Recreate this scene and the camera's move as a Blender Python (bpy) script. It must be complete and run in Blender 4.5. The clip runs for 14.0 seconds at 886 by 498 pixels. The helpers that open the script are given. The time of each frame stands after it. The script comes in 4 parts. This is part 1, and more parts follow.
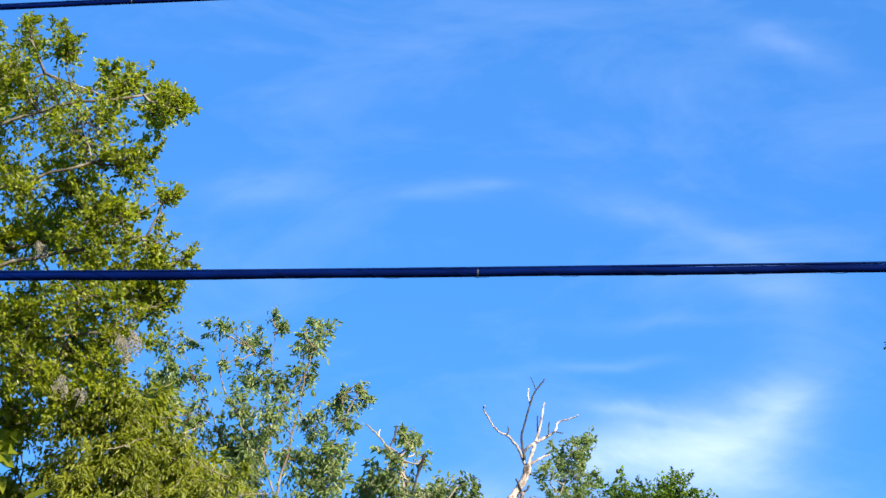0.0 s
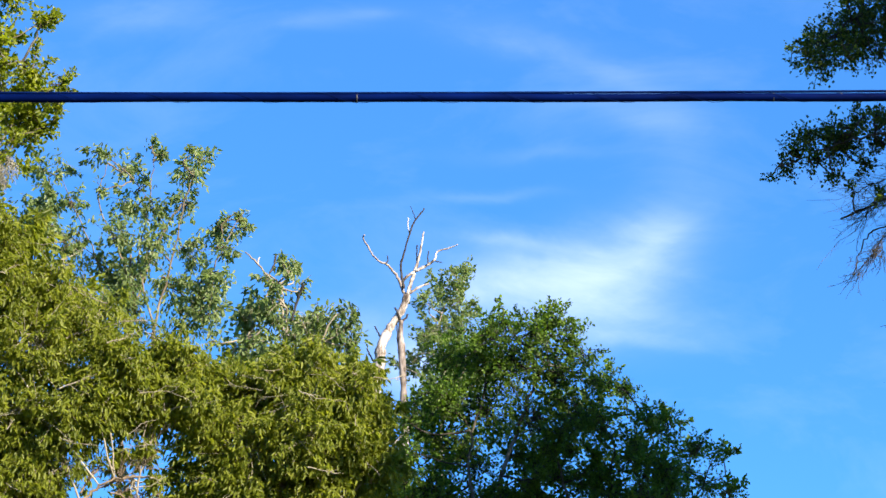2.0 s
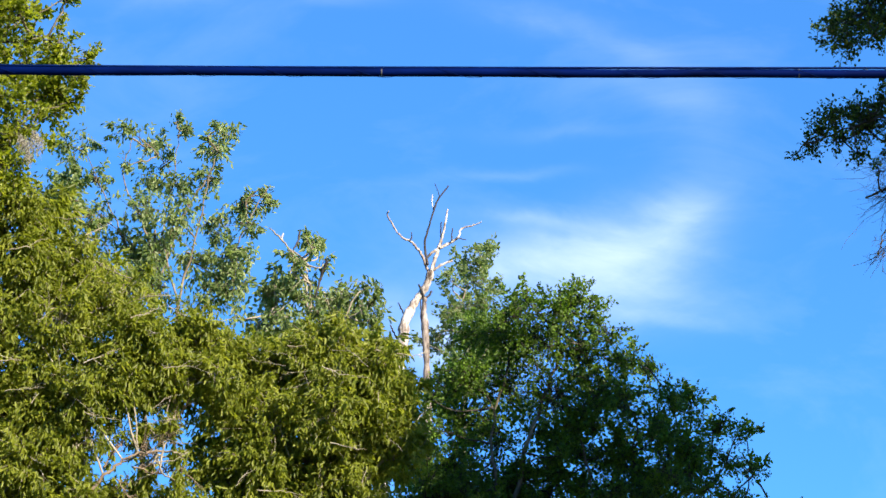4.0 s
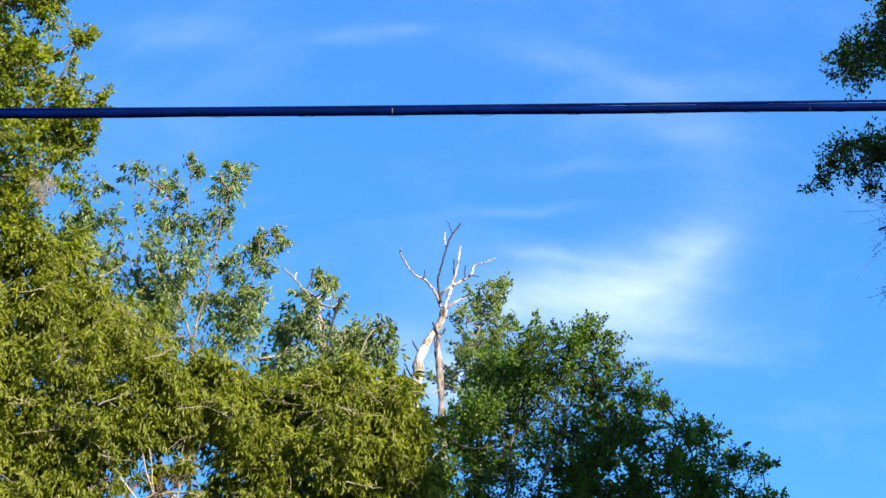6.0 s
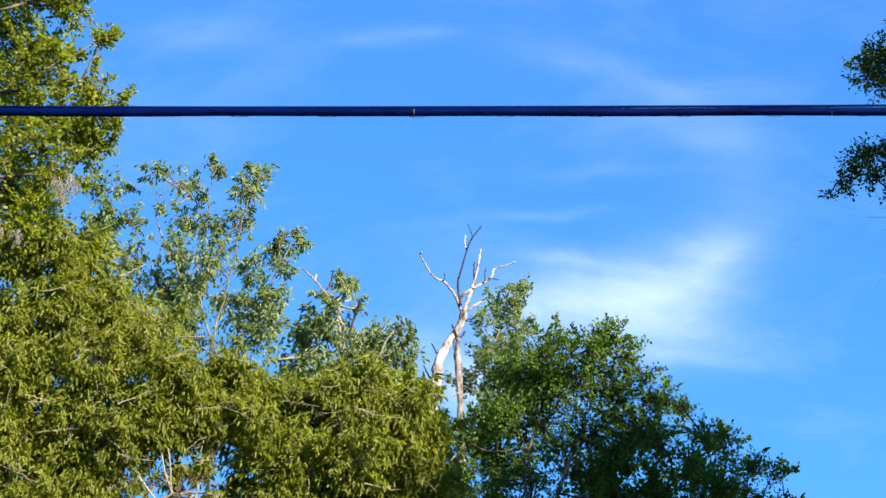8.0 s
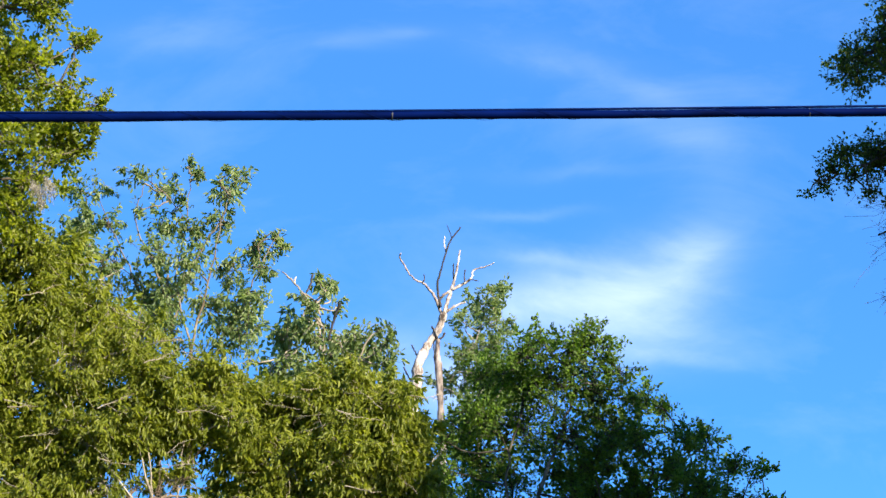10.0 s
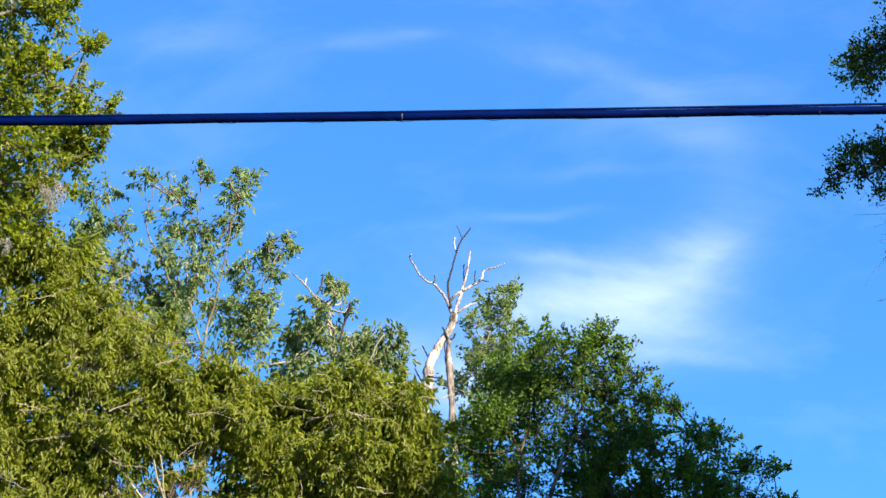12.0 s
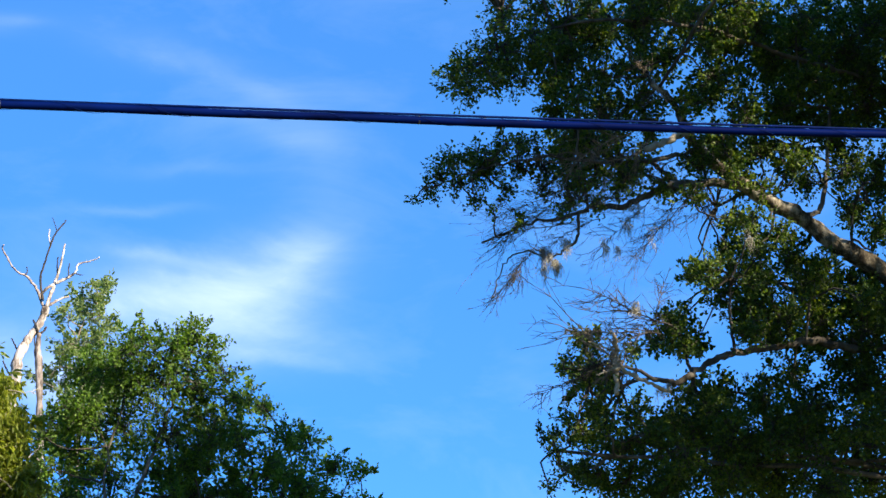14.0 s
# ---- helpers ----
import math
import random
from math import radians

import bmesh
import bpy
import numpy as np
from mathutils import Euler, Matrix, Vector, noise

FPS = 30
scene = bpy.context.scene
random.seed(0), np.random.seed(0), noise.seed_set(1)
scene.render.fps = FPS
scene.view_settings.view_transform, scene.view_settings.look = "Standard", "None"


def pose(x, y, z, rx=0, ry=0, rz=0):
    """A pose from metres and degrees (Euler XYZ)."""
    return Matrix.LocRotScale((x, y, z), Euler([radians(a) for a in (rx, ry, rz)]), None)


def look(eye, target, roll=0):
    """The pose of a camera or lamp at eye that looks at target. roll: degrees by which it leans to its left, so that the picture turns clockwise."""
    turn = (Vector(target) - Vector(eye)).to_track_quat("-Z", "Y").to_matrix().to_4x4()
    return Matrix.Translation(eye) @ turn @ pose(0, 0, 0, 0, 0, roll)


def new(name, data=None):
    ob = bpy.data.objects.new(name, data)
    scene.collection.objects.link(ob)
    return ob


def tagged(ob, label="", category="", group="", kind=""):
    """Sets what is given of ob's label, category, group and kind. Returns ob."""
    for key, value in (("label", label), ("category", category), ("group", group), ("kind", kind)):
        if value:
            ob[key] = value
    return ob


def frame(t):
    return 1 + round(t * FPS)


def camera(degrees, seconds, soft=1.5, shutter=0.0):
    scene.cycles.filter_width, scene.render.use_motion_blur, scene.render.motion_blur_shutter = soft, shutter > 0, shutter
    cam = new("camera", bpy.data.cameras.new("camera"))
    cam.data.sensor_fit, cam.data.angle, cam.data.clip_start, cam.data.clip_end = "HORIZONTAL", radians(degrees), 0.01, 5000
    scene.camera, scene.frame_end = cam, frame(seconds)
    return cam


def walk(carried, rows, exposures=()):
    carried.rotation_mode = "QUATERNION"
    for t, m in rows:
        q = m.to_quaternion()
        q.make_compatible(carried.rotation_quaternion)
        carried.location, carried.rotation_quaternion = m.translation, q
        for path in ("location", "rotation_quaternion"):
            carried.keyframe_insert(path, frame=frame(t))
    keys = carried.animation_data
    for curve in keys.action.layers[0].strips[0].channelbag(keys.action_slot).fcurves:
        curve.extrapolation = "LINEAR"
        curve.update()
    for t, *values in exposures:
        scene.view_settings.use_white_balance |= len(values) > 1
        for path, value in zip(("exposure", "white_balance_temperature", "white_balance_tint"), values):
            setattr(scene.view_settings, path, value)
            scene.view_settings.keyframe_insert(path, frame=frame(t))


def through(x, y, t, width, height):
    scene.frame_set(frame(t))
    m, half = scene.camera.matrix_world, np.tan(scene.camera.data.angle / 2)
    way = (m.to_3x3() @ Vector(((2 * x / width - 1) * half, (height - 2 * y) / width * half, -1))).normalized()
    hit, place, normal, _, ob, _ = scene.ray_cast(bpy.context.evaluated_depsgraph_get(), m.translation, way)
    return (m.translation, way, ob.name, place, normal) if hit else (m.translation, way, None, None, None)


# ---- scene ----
cam = camera(22.73, 14.0, soft=1.55)
walk(cam, [
    (0, pose(-0.011, -0.001, 1.640, 112.893, -0.491, 1.279)),
    (0.2, pose(-0.010, -0.001, 1.634, 112.346, -0.446, 1.892)),
    (0.3, pose(-0.009, -0.000, 1.632, 111.738, -0.291, 1.776)),
    (0.5, pose(-0.007, -0.000, 1.627, 111.631, -0.002, 0.813)),
    (0.7, pose(-0.006, 0.000, 1.624, 111.231, 0.393, -0.505)),
    (0.8, pose(-0.006, 0.000, 1.623, 110.921, 0.434, -1.224)),
    (1, pose(-0.005, 0.000, 1.620, 110.463, 0.769, -1.851)),
    (1.2, pose(-0.004, -0.000, 1.621, 110.074, 0.411, -2.020)),
    (1.3, pose(-0.004, -0.000, 1.622, 110.295, 0.237, -2.568)),
    (1.5, pose(-0.004, -0.000, 1.623, 109.026, -0.068, -2.675)),
    (1.7, pose(-0.003, -0.000, 1.621, 108.633, 0.133, -2.208)),
    (2, pose(-0.002, 0.000, 1.618, 108.492, 0.177, -1.781)),
    (2.2, pose(-0.001, -0.000, 1.616, 108.269, 0.257, -1.589)),
    (4.3, pose(0.000, -0.000, 1.603, 107.913, -0.368, -1.272)),
    (4.5, pose(0.001, -0.000, 1.602, 108.227, -0.360, -1.192)),
    (4.7, pose(0.000, -0.000, 1.601, 107.507, -0.348, -0.792)),
    (4.8, pose(0.000, -0.000, 1.601, 106.963, -0.180, -0.679)),
    (5, pose(0.000, 0.000, 1.600, 107.000, -0.000, 0.000)),
    (5.2, pose(0.001, -0.000, 1.601, 107.300, -0.026, -0.127)),
    (5.3, pose(0.001, -0.000, 1.602, 107.436, 0.133, -0.174)),
    (5.5, pose(0.002, -0.000, 1.603, 107.449, 0.071, -0.234)),
    (5.7, pose(0.002, -0.001, 1.605, 108.119, -0.056, -0.830)),
    (5.8, pose(0.002, -0.001, 1.606, 108.670, 0.157, -0.541)),
    (6, pose(0.002, -0.001, 1.608, 108.880, 0.232, -0.744)),
    (6.2, pose(0.003, -0.000, 1.607, 108.706, 0.292, -0.487)),
    (6.5, pose(0.003, 0.000, 1.606, 108.575, 0.294, -0.659)),
    (6.7, pose(0.002, 0.001, 1.602, 107.630, 0.035, -0.826)),
    (7, pose(0.002, 0.001, 1.596, 107.987, -0.099, -0.800)),
    (7.2, pose(0.001, 0.001, 1.596, 108.119, -0.084, -0.784)),
    (7.5, pose(0.001, 0.001, 1.597, 108.386, -0.037, -0.395)),
    (7.7, pose(0.001, 0.001, 1.598, 108.726, -0.159, -0.979)),
    (8, pose(0.001, 0.001, 1.599, 108.962, -0.397, -0.405)),
    (8.2, pose(0.000, 0.000, 1.605, 108.830, -0.429, -0.603)),
    (10.3, pose(-0.000, 0.001, 1.610, 108.996, 0.246, -0.745)),
    (10.5, pose(0.000, 0.001, 1.607, 108.882, 0.439, -0.727)),
    (10.7, pose(0.000, 0.001, 1.607, 108.796, 0.438, -1.292)),
    (11, pose(-0.000, 0.001, 1.606, 109.156, 0.476, -1.091)),
    (11.3, pose(-0.001, 0.001, 1.607, 109.109, 0.423, -0.972)),
    (11.5, pose(-0.001, 0.000, 1.608, 109.110, 0.489, -1.039)),
    (11.8, pose(-0.001, -0.000, 1.609, 109.496, 0.629, -0.833)),
    (12, pose(-0.001, -0.001, 1.609, 109.011, 0.401, -0.420)),
    (12.2, pose(-0.001, -0.001, 1.611, 109.346, 0.084, -0.457)),
    (12.5, pose(-0.000, -0.001, 1.612, 109.209, 0.024, -0.727)),
    (12.7, pose(-0.000, -0.001, 1.610, 109.301, -0.030, -1.235)),
    (13, pose(-0.001, -0.001, 1.607, 109.169, 0.177, -1.993)),
    (13.2, pose(-0.000, -0.001, 1.605, 109.112, 0.241, -3.901)),
    (13.3, pose(-0.000, -0.000, 1.605, 109.203, 0.647, -5.472)),
    (13.5, pose(0.000, -0.000, 1.603, 109.205, 1.384, -6.904)),
    (13.7, pose(0.000, -0.000, 1.607, 109.297, 1.851, -8.869)),
    (13.8, pose(0.001, -0.000, 1.608, 109.267, 1.761, -9.418)),
    (14, pose(0.001, -0.001, 1.612, 108.816, 1.587, -11.052)),
])

# ---- daylight ----
SUN = Vector((0.62, -0.66, 0.47)).normalized()
sun_data = bpy.data.lights.new("sun", "SUN")
sun_data.energy, sun_data.angle, sun_data.color = 4.8, radians(0.53), (1.0, 0.87, 0.66)
sun = new("sun", sun_data)
sun.matrix_world = look(SUN * 100, (0, 0, 0))

world = bpy.data.worlds.new("sky")
scene.world = world
world.use_nodes = True
W = world.node_tree


def node(tree, kind, **values):
    n = tree.nodes.new(kind)
    for key, value in values.items():
        if isinstance(value, (int, float, tuple)) and key in n.inputs:
            n.inputs[key].default_value = value
    return n


def maths(tree, op, a, b=None, c=None):
    n = tree.nodes.new("ShaderNodeMath")
    n.operation = op
    for i, v in enumerate((a, b, c)):
        if v is None:
            continue
        if isinstance(v, (int, float)):
            n.inputs[i].default_value = v
        else:
            tree.links.new(v, n.inputs[i])
    return n.outputs[0]


W.nodes.clear()
sky = W.nodes.new("ShaderNodeTexSky")
sky.sky_type, sky.sun_disc = "NISHITA", False
sky.sun_elevation, sky.sun_rotation = math.asin(SUN.z), math.atan2(SUN.x, SUN.y)
sky.air_density, sky.dust_density, sky.ozone_density = 0.85, 0.0, 6.0
grade = W.nodes.new("ShaderNodeMix")
grade.data_type, grade.blend_type = "RGBA", "MULTIPLY"
grade.inputs["Factor"].default_value = 1.0
W.links.new(sky.outputs[0], grade.inputs["A"])
grade.inputs["B"].default_value = (0.59, 1.16, 1.64, 1)
# high thin cloud: drifting streaks and one soft bank, over a faint veil
where = W.nodes.new("ShaderNodeTexCoord")
axes = W.nodes.new("ShaderNodeSeparateXYZ")
W.links.new(where.outputs["Generated"], axes.inputs[0])
ahead = maths(W, "MAXIMUM", axes.outputs["Y"], 0.08)
across = maths(W, "DIVIDE", axes.outputs["X"], ahead)
upward = maths(W, "DIVIDE", axes.outputs["Z"], ahead)
plane = W.nodes.new("ShaderNodeCombineXYZ")
W.links.new(across, plane.inputs["X"])
W.links.new(upward, plane.inputs["Y"])


def wisps(scale, stretch, turn, rough=0.6, seed=0.0):
    m = node(W, "ShaderNodeMapping")
    m.inputs["Rotation"].default_value = (0, 0, radians(turn))
    m.inputs["Scale"].default_value = (scale, scale * stretch, scale)
    m.inputs["Location"].default_value = (seed, seed * 0.7, seed)
    W.links.new(plane.outputs[0], m.inputs["Vector"])
    n = node(W, "ShaderNodeTexNoise", Scale=1.0, Detail=7.0, Roughness=rough, Distortion=0.5)
    W.links.new(m.outputs[0], n.inputs["Vector"])
    return n.outputs["Fac"]


drift_a, drift_b = wisps(9, 1.6, 10, 0.55, 3.1), wisps(9, 1.6, 10, 0.55, 8.4)


def bank(u, v, width, height, lean=0.0, drift=0.03):
    """A soft oval of cloud, its edge drawn out by the wind: 1 in the middle, 0 outside."""
    du = maths(W, "ADD", maths(W, "SUBTRACT", across, u), maths(W, "MULTIPLY", maths(W, "SUBTRACT", drift_a, 0.5), drift * 2))
    dv = maths(W, "ADD", maths(W, "SUBTRACT", upward, v), maths(W, "MULTIPLY", maths(W, "SUBTRACT", drift_b, 0.5), drift))
    c, s = math.cos(radians(lean)), math.sin(radians(lean))
    a = maths(W, "DIVIDE", maths(W, "ADD", maths(W, "MULTIPLY", du, c), maths(W, "MULTIPLY", dv, s)), width)
    b = maths(W, "DIVIDE", maths(W, "SUBTRACT", maths(W, "MULTIPLY", dv, c), maths(W, "MULTIPLY", du, s)), height)
    r2 = maths(W, "ADD", maths(W, "MULTIPLY", a, a), maths(W, "MULTIPLY", b, b))
    return maths(W, "POWER", 2.718, maths(W, "MULTIPLY", r2, -1.0))


def total(*parts):
    out = parts[0]
    for p in parts[1:]:
        out = maths(W, "ADD", out, p)
    return out


def times(a, b):
    return maths(W, "MULTIPLY", a, b)


fine = wisps(24, 2.2, -16, 0.6, 1.7)
broad = wisps(7, 2.4, -14, 0.6, 5.0)
texture = maths(W, "MAXIMUM", maths(W, "SUBTRACT", maths(W, "MULTIPLY", total(fine, broad), 1.05), 0.12), 0.1)
main_bank = total(
    times(bank(0.1215, 0.3290, 0.030, 0.0230, 14, 0.035), 0.25),
    times(bank(0.0839, 0.3189, 0.045, 0.0165, 8, 0.035), 0.21),
    times(bank(0.1290, 0.3480, 0.021, 0.0110, 25, 0.035), 0.13),
    times(bank(0.0641, 0.3374, 0.027, 0.0045, -5, 0.025), 0.11),
    times(bank(0.1075, 0.3019, 0.036, 0.0150, -5, 0.035), 0.22),
    times(bank(0.1323, 0.2879, 0.025, 0.0036, -10, 0.025), 0.09),
    times(bank(0.1122, 0.2852, 0.017, 0.0084, 0, 0.025), 0.08),
    times(bank(0.0541, 0.3106, 0.026, 0.0125, 0, 0.03), 0.17),
    times(bank(-0.0237, 0.2969, 0.031, 0.0112, 4, 0.03), 0.2),
    times(bank(0.0215, 0.2746, 0.034, 0.0168, 0, 0.03), 0.2),
    times(bank(0.0282, 0.2727, 0.030, 0.014, 0, 0.02), 0.20))
streaks = total(
    times(bank(0.0497, 0.3625, 0.027, 0.0034, 4, 0.025), 0.07),
    times(bank(0.0749, 0.3852, 0.036, 0.0039, 4, 0.025), 0.05),
    times(bank(-0.0257, 0.4559, 0.026, 0.0050, 3, 0.022), 0.075),
    times(bank(-0.0032, 0.4577, 0.011, 0.0025, 0, 0.018), 0.05),
    times(bank(0.0708, 0.4415, 0.046, 0.0100, -18, 0.035), 0.055),
    times(bank(0.1121, 0.4253, 0.030, 0.0090, -20, 0.035), 0.055),
    times(bank(0.1454, 0.3938, 0.020, 0.0280, -10, 0.04), 0.05),
    times(bank(0.1252, 0.4052, 0.036, 0.0062, -10, 0.025), 0.045),
    times(bank(-0.1149, 0.4550, 0.036, 0.010, 3, 0.02), 0.05),
    times(bank(0.1509, 0.5353, 0.030, 0.008, -24, 0.02), 0.06))
veil = maths(W, "MULTIPLY", maths(W, "MAXIMUM", maths(W, "SUBTRACT", broad, 0.48), 0.0), 0.25)
cover = maths(W, "MINIMUM", total(times(main_bank, texture), times(streaks, texture), veil), 0.9)
cloud = W.nodes.new("ShaderNodeMix")
cloud.data_type = "RGBA"
W.links.new(cover, cloud.inputs["Factor"])
# an even blue haze over the whole sky
haze = W.nodes.new("ShaderNodeMix")
haze.data_type = "RGBA"
haze.inputs["Factor"].default_value = 0.42
W.links.new(grade.outputs["Result"], haze.inputs["A"])
haze.inputs["B"].default_value = (0.47, 1.86, 4.6, 1)
W.links.new(haze.outputs["Result"], cloud.inputs["A"])
cloud.inputs["B"].default_value = (7.4, 8.2, 9.6, 1)
back = W.nodes.new("ShaderNodeBackground")
back.inputs["Strength"].default_value = 0.0530
W.links.new(cloud.outputs["Result"], back.inputs["Color"])
out = W.nodes.new("ShaderNodeOutputWorld")
W.links.new(back.outputs[0], out.inputs["Surface"])
scene.view_settings.exposure = 1.9


# ---- materials ----
def material(name):
    m = bpy.data.materials.new(name)
    m.use_nodes = True
    t = m.node_tree
    return m, t, t.nodes["Principled BSDF"]


def ramp(tree, fac, stops):
    r = tree.nodes.new("ShaderNodeValToRGB")
    while len(r.color_ramp.elements) < len(stops):
        r.color_ramp.elements.new(0.5)
    for e, (p, c) in zip(r.color_ramp.elements, stops):
        e.position, e.color = p, (*c, 1)
    tree.links.new(fac, r.inputs[0])
    return r.outputs[0]


def noise_fac(tree, scale, detail=5.0, stretch=(1, 1, 1), rough=0.6):
    co = tree.nodes.new("ShaderNodeTexCoord")
    mp = tree.nodes.new("ShaderNodeMapping")
    mp.inputs["Scale"].default_value = stretch
    tree.links.new(co.outputs["Object"], mp.inputs[0])
    n = node(tree, "ShaderNodeTexNoise", Scale=scale, Detail=detail, Roughness=rough)
    tree.links.new(mp.outputs[0], n.inputs["Vector"])
    return n.outputs["Fac"]


def bump(tree, bsdf, height, strength, distance):
    b = node(tree, "ShaderNodeBump", Strength=strength, Distance=distance)
    tree.links.new(height, b.inputs["Height"])
    tree.links.new(b.outputs[0], bsdf.inputs["Normal"])


def leaf_material(name, stops, glow, gloss=0.42, through=0.38):
    """Leaf: glossy upper skin, light passing through, each leaf its own green, patches of new and old growth."""
    m, t, p = material(name)
    each = t.nodes.new("ShaderNodeNewGeometry").outputs["Random Per Island"]
    patch = noise_fac(t, 0.9, 3.0)
    fac = maths(t, "ADD", maths(t, "MULTIPLY", each, 0.62), maths(t, "MULTIPLY", maths(t, "SUBTRACT", patch, 0.25), 0.7))
    colour = ramp(t, fac, stops)
    t.links.new(colour, p.inputs["Base Color"])
    p.inputs["Roughness"].default_value = gloss
    p.inputs["Specular IOR Level"].default_value = 0.28
    tint = t.nodes.new("ShaderNodeMix")
    tint.data_type, tint.blend_type = "RGBA", "MULTIPLY"
    tint.inputs["Factor"].default_value = 1.0
    tint.inputs["B"].default_value = (*glow, 1)
    t.links.new(colour, tint.inputs["A"])
    tr = t.nodes.new("ShaderNodeBsdfTranslucent")
    t.links.new(tint.outputs["Result"], tr.inputs["Color"])
    mix = node(t, "ShaderNodeMixShader", Fac=through)
    mix.inputs[0].default_value = through
    t.links.new(p.outputs[0], mix.inputs[1])
    t.links.new(tr.outputs[0], mix.inputs[2])
    t.links.new(mix.outputs[0], t.nodes["Material Output"].inputs["Surface"])
    return m


def bark_material(name, dark, mid, light, scale=9.0, patch=1.6, relief=0.6, edges=(0.30, 0.50, 0.70)):
    m, t, p = material(name)
    grain = noise_fac(t, scale, 6.0, (1, 1, 0.25), 0.7)
    blot = noise_fac(t, patch, 4.0)
    fac = maths(t, "ADD", maths(t, "MULTIPLY", grain, 0.6), maths(t, "MULTIPLY", blot, 0.5))
    t.links.new(ramp(t, fac, list(zip(edges, (dark, mid, light)))), p.inputs["Base Color"])
    p.inputs["Roughness"].default_value = 0.9
    p.inputs["Specular IOR Level"].default_value = 0.15
    bump(t, p, grain, relief, 0.03)
    return m


LEAF_TALL = leaf_material("leaf_tall_oak", [(0.1, (0.068, 0.098, 0.008)), (0.45, (0.132, 0.165, 0.010)), (0.75, (0.199, 0.228, 0.016)), (0.95, (0.279, 0.299, 0.080))], (1.75, 1.75, 0.8), gloss=0.36, through=0.58)
LEAF_DROOP = leaf_material("leaf_drooping", [(0.1, (0.077, 0.102, 0.014)), (0.45, (0.144, 0.174, 0.018)), (0.75, (0.208, 0.235, 0.030)), (0.95, (0.292, 0.313, 0.095))], (1.6, 1.6, 0.8), through=0.58)
LEAF_AIRY = leaf_material("leaf_airy", [(0.1, (0.075, 0.118, 0.048)), (0.45, (0.138, 0.188, 0.064)), (0.75, (0.200, 0.252, 0.105)), (0.95, (0.310, 0.360, 0.225))], (1.4, 1.5, 0.85), gloss=0.36, through=0.56)
LEAF_OAK = leaf_material("leaf_dark_oak", [(0.1, (0.023, 0.049, 0.009)), (0.5, (0.070, 0.133, 0.015)), (0.8, (0.122, 0.197, 0.023)), (0.97, (0.197, 0.261, 0.064))], (1.6, 1.7, 0.6), gloss=0.5, through=0.5)
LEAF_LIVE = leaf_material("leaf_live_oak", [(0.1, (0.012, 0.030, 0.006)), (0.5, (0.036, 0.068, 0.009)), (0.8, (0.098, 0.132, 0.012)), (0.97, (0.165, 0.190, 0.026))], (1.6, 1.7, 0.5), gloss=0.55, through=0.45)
BARK = bark_material("bark_brown", (0.036, 0.027, 0.018), (0.090, 0.072, 0.051), (0.180, 0.156, 0.120))
BARK_PALE = bark_material("bark_pale", (0.072, 0.060, 0.048), (0.180, 0.156, 0.120), (0.312, 0.282, 0.228))
BARK_LICHEN = bark_material("bark_lichen", (0.024, 0.019, 0.014), (0.060, 0.051, 0.036), (0.216, 0.198, 0.162), 7.0, 2.6)
# darkened bark: the shade on these limbs and twigs is put into the colour
BARK_SHADED = bark_material("bark_shaded", (0.014, 0.012, 0.010), (0.034, 0.029, 0.024), (0.100, 0.088, 0.072), 7.0, 2.6)
BARK_MOTTLED = bark_material("bark_mottled", (0.014, 0.011, 0.008), (0.060, 0.050, 0.036), (0.240, 0.212, 0.165), 9.0, 5.0, 1.0, (0.46, 0.55, 0.64))
DEADWOOD = bark_material("deadwood_bleached", (0.050, 0.038, 0.031), (0.215, 0.184, 0.170), (0.430, 0.398, 0.380), 13.0, 3.4, 0.7, (0.43, 0.52, 0.60))
DEADBARK = bark_material("deadwood_bark", (0.042, 0.034, 0.030), (0.160, 0.134, 0.124), (0.290, 0.252, 0.236), 15.0, 4.0, 0.5, (0.41, 0.52, 0.63))
CHARRED = bark_material("deadwood_grey", (0.012, 0.012, 0.013), (0.024, 0.023, 0.024), (0.060, 0.054, 0.053), 12.0, 3.0)
DRY = bark_material("dry_twig", (0.048, 0.033, 0.024), (0.114, 0.084, 0.060), (0.198, 0.156, 0.114), 14.0, 4.0)
BARK_TAN = bark_material("bark_tan", (0.07, 0.05, 0.03), (0.22, 0.165, 0.10), (0.42, 0.33, 0.22), 14.0, 4.0, 0.8)
MOSS = bark_material("hanging_moss", (0.08, 0.075, 0.06), (0.16, 0.152, 0.125), (0.28, 0.265, 0.225), 16.0, 5.0)

# black sheath; the blue in its base colour stands in for reflected sky
SHEATH, t_, p_ = material("cable_sheath")
t_.links.new(ramp(t_, noise_fac(t_, 18, 4.0, (0.2, 1, 1)), [(0.3, (0.0002, 0.002, 0.022)), (0.7, (0.0003, 0.005, 0.055))]), p_.inputs["Base Color"])
p_.inputs["Roughness"].default_value = 0.55
p_.inputs["Specular IOR Level"].default_value = 0.015
bump(t_, p_, noise_fac(t_, 40, 3.0, (0.3, 1, 1)), 0.2, 0.004)
# the same sky blue is painted into the strand's dark base colour
STRAND, t_, p_ = material("galvanised_strand")
t_.links.new(ramp(t_, noise_fac(t_, 25, 3.0), [(0.3, (0.0004, 0.004, 0.030)), (0.7, (0.0008, 0.008, 0.060))]), p_.inputs["Base Color"])
p_.inputs["Specular IOR Level"].default_value, p_.inputs["Roughness"].default_value = 0.03, 0.6
CLIP, t_, p_ = material("cable_clip_metal")
p_.inputs["Base Color"].default_value, p_.inputs["Metallic"].default_value, p_.inputs["Roughness"].default_value = (0.03, 0.03, 0.033, 1), 0.2, 0.6
